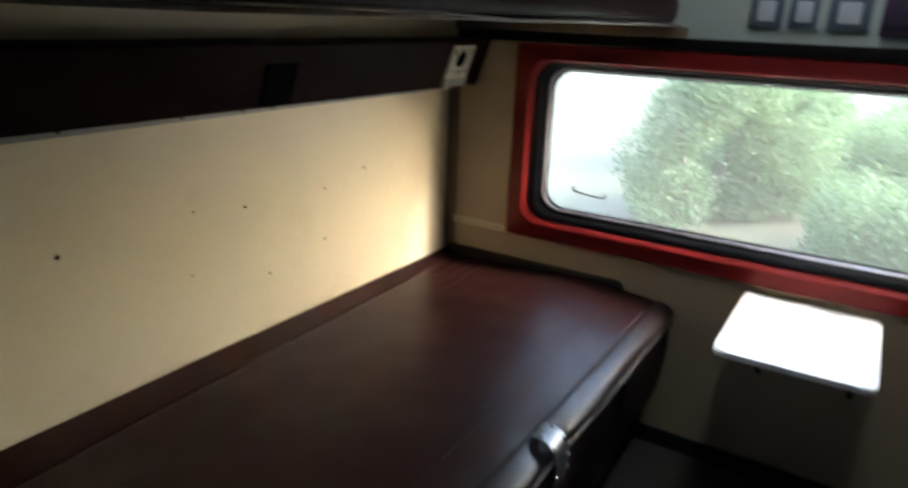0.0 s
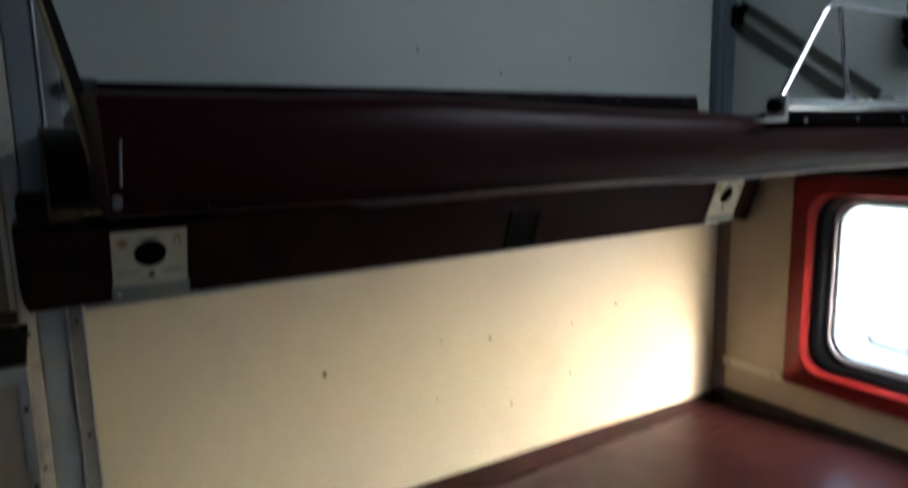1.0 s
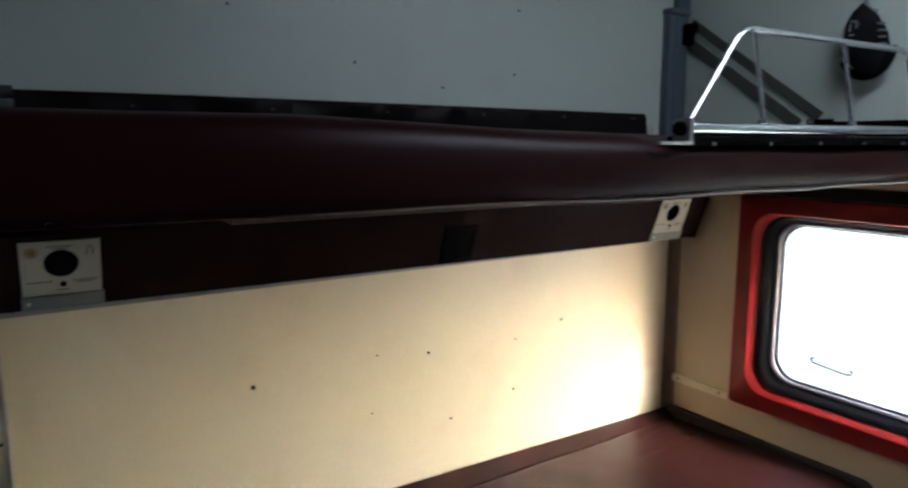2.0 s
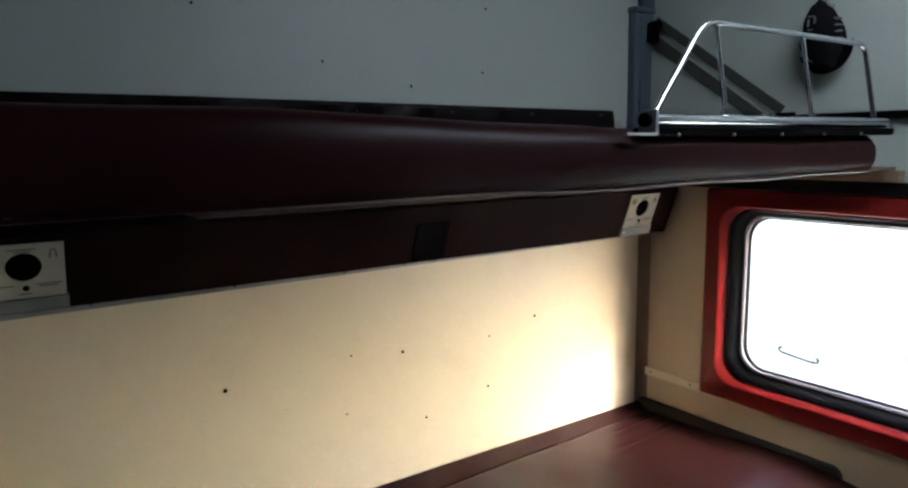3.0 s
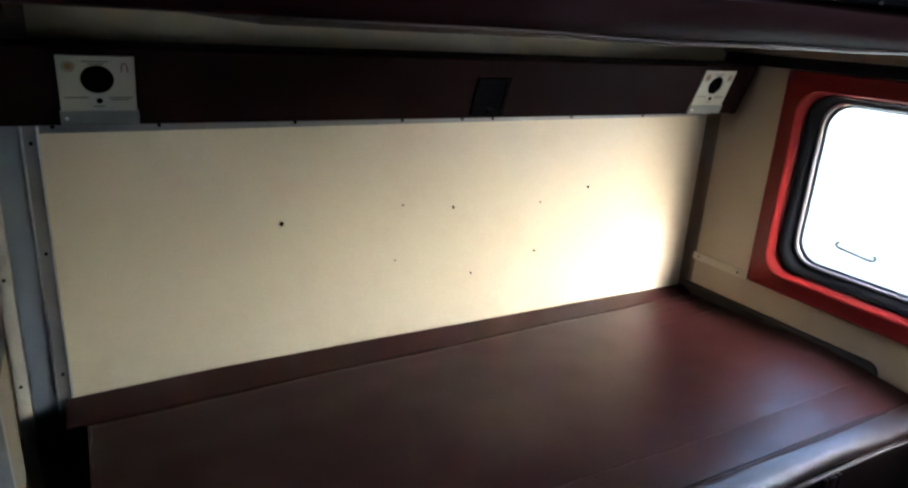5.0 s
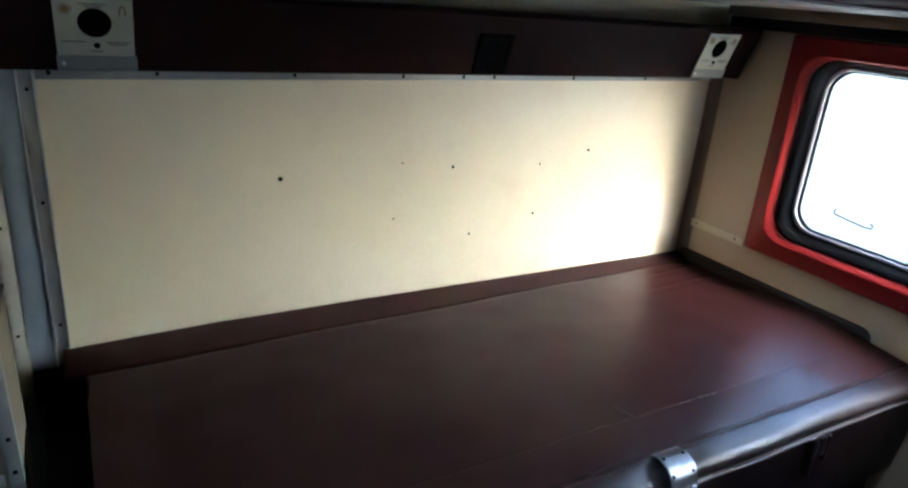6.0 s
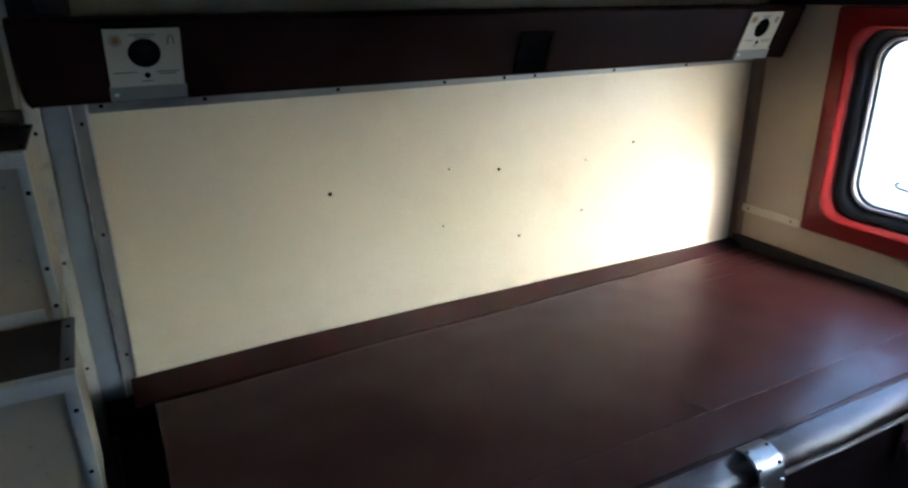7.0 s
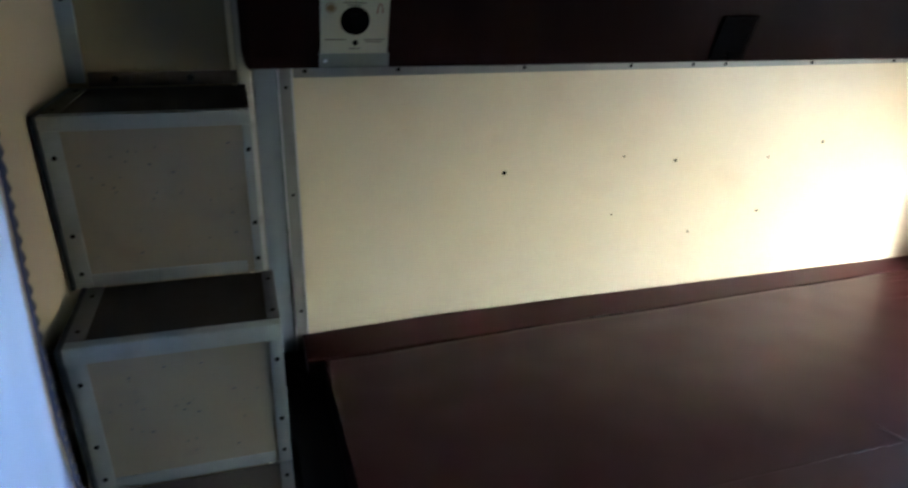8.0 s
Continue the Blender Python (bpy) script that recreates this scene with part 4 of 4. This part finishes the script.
for sx in (-0.908, -0.857):
    for i in (7, 14, 19, 24):
        y, z = strap_sec[i]
        y2, z2 = strap_sec[i + 1]
        nv = Vector((0, z2 - z, -(y2 - y))).normalized()
        if nv.y > 0:
            nv = -nv
        bm = bmesh.new()
        rod(bm, Vector((sx, y, z)) - nv * 0.001, Vector((sx, y, z)) + nv * 0.003, 0.0045, 10, 0.0025)
        part("rivet", bm, M_CHROME if i > 14 else M_BLACK, strap)

# dark bumper along the side wall
bm = bmesh.new()
outline = [(-0.012, 0.490), (-0.012, 0.533), (-0.30, 0.534)] + [(-0.652 + 0.032 * math.sin(radians(-a)), 0.510 + 0.028 * math.cos(radians(a))) for a in range(0, 91, 15)] + [(-0.684, 0.490)]
rows_b = [[bm.verts.new((x, y + (0.004 if e and y < -0.1 else 0), z - (0.004 if e and z > 0.5 else 0))) for y, z in outline] for x, e in ((-0.001, 0), (-0.016, 0), (-0.020, 1))]
for a, b in zip(rows_b, rows_b[1:]):
    for i in range(len(outline)):
        bm.faces.new((a[i], a[(i + 1) % len(outline)], b[(i + 1) % len(outline)], b[i]))
bm.faces.new(rows_b[0][::-1])
bm.faces.new(rows_b[-1])
single("wall_bumper", bm, M_BUMPER, "dark brown rubber bumper along the side wall", "bumper")

# ---- folding table under the window ----
table = thing("folding_table", (-0.25, -1.24, 0.55), "white folding table under the window, sunlit", "table")
bm = bmesh.new()
pts = []
corners = [(-0.020, -1.052), (-0.470, -1.052), (-0.462, -1.395), (-0.020, -1.390)]
for i in range(4):
    a, b, c = corners[i - 1], corners[i], corners[(i + 1) % 4]
    pts += [(p.x, p.y) for p in arc((*a, 0), (*b, 0), (*c, 0), 0.035 if i in (1, 2) else 0.006)]
lo = [bm.verts.new((x, y, 0.590)) for x, y in pts]
hi = [bm.verts.new((x, y, 0.605)) for x, y in pts]
bm.faces.new(lo[::-1])
top_f = bm.faces.new(hi)
for i in range(len(pts)):
    bm.faces.new((lo[i], lo[(i + 1) % len(pts)], hi[(i + 1) % len(pts)], hi[i]))
bmesh.ops.bevel(bm, geom=list(top_f.edges), offset=0.004, segments=2, affect='EDGES')
part("tabletop", bm, M_WHITE, table, "white laminate tabletop")
part("wall_bracket", slab(-0.022, -0.001, -1.375, -1.07, 0.55, 0.589, 0.003), M_STEEL, table, "steel wall bracket")
for yy in (-1.12, -1.36):
    bm = bmesh.new()
    rod(bm, (-0.30, yy, 0.588), (-0.012, yy, 0.36), 0.008, 10)
    part("stay", bm, M_VOID, table, "dark folding stay")

# ---- corner fittings above the berth ----
channel = thing("cable_channel", (-0.05, -0.02, 1.42), "blue-grey metal cable channel in the corner", "cable channel")
part("channel_body", slab(-0.100, -0.020, -0.030, -0.001, 1.40, 1.800, 0.003), M_CHANNEL, channel)
part("channel_rib", slab(-0.078, -0.068, -0.036, -0.030, 1.40, 1.795, 0.002), M_CHANNEL, channel)
part("channel_cap", slab(-0.106, -0.014, -0.036, -0.001, 1.800, 1.818, 0.003), M_CHANNEL, channel, "dull metal cap")
bm = bmesh.new()
rod(bm, (-0.030, -0.030, 1.760), (-0.030, -0.062, 1.760), 0.017, 18)
box(bm, -0.048, -0.010, -0.050, -0.030, 1.712, 1.757, 0.004)
part("catch", bm, M_BLACK, channel, "black catch")
part("upper_channel", slab(-0.060, -0.004, -0.024, -0.001, 1.820, ROOF, 0.003), M_CHANNEL, channel)

# paired webbing straps lying slanted on the side wall
for k, (dy, wide, label) in enumerate(((0.0, 0.034, "olive webbing strap slanting down the side wall"), (-0.062, 0.026, "narrow olive webbing strap beside the wider one"))):
    bm = bmesh.new()
    for a, b in (((-0.026 - dy * 0.9, 1.7215 - dy * 0.63), (-0.200, 1.600)), ((-0.200, 1.600), (-0.400, 1.462))):
        a, b = Vector((0, a[0] + dy, a[1] + (0.02 if k else 0))), Vector((0, b[0] + dy, b[1] + (0.02 if k else 0)))
        d = (b - a).normalized()
        w = Vector((0, -d.z, d.y)) * wide / 2
        vs = [bm.verts.new((x, q.y, q.z)) for x in (-0.008, -0.0015) for q in (a + w, a - w, b - w, b + w)]
        for f in ((0, 1, 2, 3), (7, 6, 5, 4), (0, 4, 5, 1), (1, 5, 6, 2), (2, 6, 7, 3), (3, 7, 4, 0)):
            bm.faces.new([vs[i] for i in f])
    bmesh.ops.remove_doubles(bm, verts=bm.verts, dist=0.0003)
    single("webbing_strap", bm, M_WEB, label, "strap", "webbing straps")
t = thing("strap_anchor", (-0.01, -0.47, 1.46), "dark metal strap anchor on the side wall", "anchor")
part("plate", slab(-0.014, -0.001, -0.50, -0.43, 1.455, 1.475, 0.003), M_BLACK, t)
bm = bmesh.new()
rod(bm, (-0.014, -0.445, 1.468), (-0.020, -0.445, 1.468), 0.006, 12)
part("bolt", bm, M_STEEL, t, "bright bolt")
part("ledge", slab(-0.020, -0.001, -1.30, -0.505, 1.448, 1.468, 0.003), M_BLACK, t, "black ledge strip")

# black cap on a peg
cap = thing("black_cap", (-0.03, -0.56, 1.57), "black cloth cap hanging on a wall peg", "cap")
bm = bmesh.new()
bmesh.ops.create_uvsphere(bm, u_segments=28, v_segments=18, radius=1.0)
for v in bm.verts:
    p = v.co
    k = 0.010 * noise.noise(p * 2.2)
    y, z, x = p.y * (0.054 + k) * (1.0 - 0.42 * max(0, p.z)), p.z * (0.086 + k), p.x * 0.038
    v.co = Vector((-0.041 + x, -0.580 + y + 0.012 * p.z, 1.660 + z))
part("crown", bm, M_CLOTH, cap)
bm = bmesh.new()
grid_n = 14
rows_c = []
for i in range(grid_n + 1):
    a = math.pi * (0.95 + 0.95 * i / grid_n)
    rows_c.append([bm.verts.new((-0.030 - 0.022 * math.cos(j * 0.5), -0.588 + (0.048 + 0.010 * j) * math.cos(a), 1.632 + (0.046 + 0.011 * j) * math.sin(a))) for j in range(3)])
for a, b in zip(rows_c, rows_c[1:]):
    for j in range(2):
        bm.faces.new((a[j], a[j + 1], b[j + 1], b[j]))
bmesh.ops.solidify(bm, geom=bm.faces[:], thickness=0.004)
part("brim", bm, M_CLOTH, cap)
for k, (yy, zz, w, h) in enumerate(((-0.566, 1.702, 0.016, 0.004), (-0.576, 1.686, 0.004, 0.016), (-0.560, 1.680, 0.004, 0.018), (-0.566, 1.670, 0.013, 0.004), (-0.553, 1.660, 0.010, 0.004))):
    part("stitched_mark", slab(-0.080, -0.060, yy - w / 2, yy + w / 2, zz, zz + h, 0.001), M_MARK, cap, "small pale stitched mark")
for k in range(4):
    part("stitched_mark", slab(-0.066 - 0.001 * k, -0.045, -0.628 - 0.003 * k, -0.616 - 0.003 * k, 1.692 - 0.016 * k, 1.696 - 0.016 * k, 0.001), M_MARK, cap, "short pale dash")
bm = bmesh.new()
sweep(bm, [(0.0, -0.580, 1.735), (-0.03, -0.580, 1.735), (-0.045, -0.580, 1.742), (-0.050, -0.580, 1.755)], 0.005, 10)
single("wall_peg", bm, M_STEEL, "bent steel wall peg", "peg")


# switches on the side wall above the window
def wall_switch(y, z, w, h, label):
    t = thing("wall_switch", (0, y, z), label, "switch", "switches above the window")
    part("frame", slab(-0.013, -0.0005, y - w / 2, y + w / 2, z, z + h, 0.004), M_SWITCH, t, "blue-grey frame")
    part("rocker", slab(-0.019, -0.0125, y - w * 0.26, y + w * 0.26, z + h * 0.20, z + h * 0.80, 0.004), M_ROCKER, t, "pale rocker")


for z in (1.333, 1.443):
    for y, w in ((-0.972, 0.082), (-1.062, 0.070), (-1.165, 0.096)):
        wall_switch(y, z, w, 0.085, "square blue-grey wall switch with a pale rocker")
t = thing("control_panel", (0, -1.33, 1.33), "dark purple control panel beside the switches", "control panel")
part("body", slab(-0.016, -0.0005, -1.43, -1.235, 1.325, 1.44, 0.005), M_PURPLE, t)
part("cover", slab(-0.022, -0.0155, -1.42, -1.245, 1.345, 1.425, 0.004), M_PURPLE, t)

# ---- boxed steps up to the berth ----
SX0, SX1 = -2.250, -1.952
steps = thing("berth_steps", (-2.10, -0.4, 0.0), "boxed cream steps with aluminium edging and dark treads", "steps")
LEVELS = ((1.078, -0.022, -0.300), (0.784, -0.259, -0.472), (0.500, -0.431, -0.656), (0.243, -0.615, -0.842))


def lean(bm, yf, z, below, back):
    """Tips the front of a step: its foot stands 40 mm behind its nosing."""
    for v in bm.verts:
        if v.co.y < back:
            v.co.y += 0.040 * max(0.0, min(1.0, (z - v.co.z) / (z - below)))
    return bm



for i, (z, yb, yf) in enumerate(LEVELS):
    below = LEVELS[i + 1][0] if i < 3 else 0.0
    SX0, SX1 = (-2.263, -1.962) if i == 0 else (-2.246, -1.946)
    nose, wide = (0.020, 0.014) if i == 0 else (0.024, 0.020)
    body = part("step_box", lean(slab(SX0 + 0.004, SX1 - 0.004, yf + 0.004, yb - 0.001, below + 0.001, z - 0.004), yf, z, below, yf + 0.1), M_STEP, steps, "scuffed cream riser, colour darkened for the shaded corner", smooth=False)
    part("tread", slab(SX0 + 0.006, SX1 - 0.006, yf + 0.012, yb - 0.001, z - 0.0035, z + 0.001, 0.001), M_TREAD, steps, "dark worn tread")
    # edging: nosing, two uprights, foot strip, two tread edges
    part("nosing", slab(SX0, SX1, yf - 0.001, yf + 0.022, z - nose, z + 0.003, 0.002), M_STEPEDGE, steps, "aluminium nosing")
    part("foot_strip", lean(slab(SX0 + 0.026, SX1 - 0.026, yf + 0.001, yf + 0.006, below + 0.003, below + 0.026, 0.001), yf, z, below, 9), M_STEPEDGE, steps, "aluminium foot strip")
    for x0, x1 in ((SX0, SX0 + 0.026), (SX1 - wide, SX1)):
        up = part("upright_edge", lean(slab(x0, x1, yf, yf + 0.020, below + 0.002, z - nose - 0.001, 0.0015), yf, z, below, 9), M_STEPEDGE, steps, "aluminium corner edging")
        for zz in (below + 0.03, below + 0.10, z - 0.062):
            screw(up, ((x0 + x1) / 2, yf + 0.040 * (z - zz) / (z - below), zz), (0, -1, 0), 0.0038)
        te = part("tread_edge", slab(x0, x1, yf + 0.024, yb - 0.002, z - 0.002, z + 0.003, 0.001), M_TREADEDGE if i else M_TREAD, steps, "tread edging")
        for yy in (yf + 0.05, yb - 0.04):
            screw(te, ((x0 + x1) / 2, yy, z + 0.003), (0, 0, 1), 0.0036)
    part("side_edge", lean(slab(SX0 - 0.009, SX0 - 0.001, yf - 0.004, yb, below, z + 0.004, 0.002), yf, z, below, yf + 0.1), M_RUBBER, steps, "black edge strip")
    # scratches and chips on the riser
    bm = bmesh.new()
    rng = random.Random(11 + i)
    for k in range(28):
        cx, cz = rng.uniform(SX0 + 0.04, SX1 - 0.04), rng.uniform(below + 0.04, z - 0.05)
        a = rng.uniform(-0.6, 0.6)
        ln = rng.choice((0.002, 0.003, 0.006))
        fy = yf + 0.0036 + 0.040 * (z - cz) / (z - below)
        rod(bm, (cx, fy, cz), (cx + ln * math.cos(a), fy, cz + 0.5 * ln * math.sin(a)), 0.0016, 6)
    tagged(part("scuff_marks", bm, M_INK, body, "dark chips and scratches"), kind="stuff")
part("back_plate", slab(SX0 + 0.01, SX1 - 0.03, -0.022, -0.010, 1.082, 1.107, 0.002), M_TREAD, steps, "dark back strip")
for x in (-2.19, -2.06):
    bm = bmesh.new()
    rod(bm, (x, -0.022, 1.096), (x, -0.026, 1.096), 0.006, 10)
    part("bolt", bm, M_BLACK, steps)

# blue-grey trim in the corner above the steps
corner_trim = setting("trim_steps_corner", slab(-2.2755, -2.246, 0.004, 0.0138, 1.085, ROOF, 0.002), M_POST, "blue-grey painted corner trim above the steps")
screw(corner_trim, (-2.262, 0.004, 1.232), (0, -1, 0), 0.0042)

# wall on the corridor side with its doorway and curtain
setting("wall_west_back", slab(-2.34, -2.276, -0.52, 0.014, 0.0, ROOF), M_TAN, "cream laminate wall beside the steps")
# unseen wall, brown instead of cream so that less light bounces back
setting("wall_west_front", slab(-2.34, -2.300, -2.54, -1.28, 0.0, ROOF), M_BROWN, "unseen wall beside the doorway, brown to cut bounced light")
setting("wall_west_over", slab(-2.34, -2.300, -1.28, -0.52, 2.02, ROOF), M_BROWN, "brown laminate panel over the doorway")

curtain = thing("curtain", (-2.29, -0.6, 0.5), "pale blue cloth curtain with a dark scalloped fringe", "curtain")


def curtain_edge(z):
    return -0.505 + 0.008 * math.sin(z * 6.0) + 0.018 * max(0.0, 0.70 - z) / 0.14


bm = bmesh.new()
ny, nz = 90, 40
gridv = []
for i in range(ny + 1):
    col = []
    for j in range(nz + 1):
        zz = 0.52 + 1.47 * j / nz
        yy = curtain_edge(zz) - 0.72 * i / ny
        fold = 0.006 * math.sin(i * 0.42 + 0.5 * math.sin(zz * 2.2)) * (0.4 + 0.6 * min(1, i / 12)) + 0.005 * noise.noise(Vector((yy * 6, zz * 3, 2)))
        col.append(bm.verts.new((-2.264 + fold, yy, zz)))
    gridv.append(col)
for i in range(ny):
    for j in range(nz):
        bm.faces.new((gridv[i][j], gridv[i][j + 1], gridv[i + 1][j + 1], gridv[i + 1][j]))
bmesh.ops.solidify(bm, geom=bm.faces[:], thickness=0.002)
part("cloth", bm, M_CURTAIN, curtain)
bm = bmesh.new()
tooth = 0.0225
for k in range(int(1.45 / tooth)):
    z0 = 0.53 + k * tooth
    e0, e1 = curtain_edge(z0), curtain_edge(z0 + tooth)
    rows_t = []
    for x in (-2.2565, -2.2535):
        rows_t.append([bm.verts.new((x, y, z)) for y, z in ((e0 - 0.012, z0), (e0 - 0.002, z0), (e0 + 0.010, z0 + 0.004), (e0 + 0.007, z0 + 0.010), (e1 - 0.002, z0 + tooth - 0.001), (e1 - 0.012, z0 + tooth))])
    a, b = rows_t
    for i in range(6):
        bm.faces.new((a[i], a[(i + 1) % 6], b[(i + 1) % 6], b[i]))
    bm.faces.new(a[::-1])
    bm.faces.new(b)
part("fringe", bm, M_FRINGE, curtain, "dark blue scalloped fringe")
bm = bmesh.new()
rod(bm, (-2.264, -1.29, 2.0), (-2.264, -0.40, 2.0), 0.010, 14)
single("curtain_rod", bm, M_CHROME, "round metal curtain rod over the doorway", "rod")

# ---- outside ----
bm = bmesh.new()
bmesh.ops.create_grid(bm, x_segments=2, y_segments=2, size=900, matrix=Matrix.Translation((0, 0, -1.3)))
tagged(new("ground", mesh_of("ground", bm, M_GRASS, False)), "grassy land beside the railway line", "ground", kind="structure")


def bush(x, y, r, h, seed, label):
    """A shrub: short stems and many small leaves."""
    rng = random.Random(seed)
    t = thing("bush", (x, y, -1.3), label, "bush", "bushes beside the line")
    bm = bmesh.new()
    lobes = [(rng.uniform(-0.6, 0.6) * r, rng.uniform(-0.6, 0.6) * r, rng.uniform(0.12, 0.95) * h, rng.uniform(0.3, 0.55) * r) for _ in range(16)]
    for k in range(5):
        lx, ly, lz, _ = lobes[k]
        rod(bm, (x + rng.uniform(-0.1, 0.1), y + rng.uniform(-0.1, 0.1), -1.32), (x + lx, y + ly, -1.3 + lz), 0.07, 7, 0.02)
    part("stems", bm, M_BARK, t)
    vs, fs = [], []
    for k in range(30000):
        lx, ly, lz, lr = rng.choice(lobes)
        d = Vector((rng.gauss(0, 1), rng.gauss(0, 1), rng.gauss(0, 1))).normalized() * lr * rng.uniform(0.55, 1.08)
        c = Vector((x + lx, y + ly, -1.3 + max(0.1, lz + d.z))) + Vector((d.x, d.y, 0))
        u = Vector((rng.gauss(0, 1), rng.gauss(0, 1), rng.gauss(0, 1))).normalized()
        w = u.cross(Vector((rng.gauss(0, 1), rng.gauss(0, 1), rng.gauss(0, 1)))).normalized()
        s = rng.uniform(0.018, 0.038)
        b0 = len(vs)
        vs += [c - u * s, c + w * s * 0.5, c + u * s, c - w * s * 0.5]
        fs.append((b0, b0 + 1, b0 + 2, b0 + 3))
    me = bpy.data.meshes.new("crown")
    me.from_pydata([tuple(v) for v in vs], [], fs)
    me.materials.append(M_LEAF)
    ob = new("crown", me)
    ob.parent = t
    ob.matrix_parent_inverse = Matrix.Translation(t.location).inverted()
    return t


for k, (x, y, r, h) in enumerate(((7.5, 0.80, 1.15, 2.4), (8.8, 0.05, 1.1, 2.1), (11.5, 1.0, 1.3, 2.2))):
    bush(x, y, r, h, 40 + k, "tall dense green bush on the embankment")
for k, (x, y, r, h) in enumerate(((7.0, -1.6, 1.1, 0.7), (8.6, -3.4, 1.5, 0.9), (7.8, -6.0, 1.7, 1.0), (10.8, -1.6, 1.5, 0.9), (11.0, -5.2, 1.9, 1.0), (15.5, -3.0, 2.2, 1.2), (14.5, 0.6, 2.0, 1.4))):
    bush(x, y, r, h, 60 + k, "low spreading green bush on the embankment")
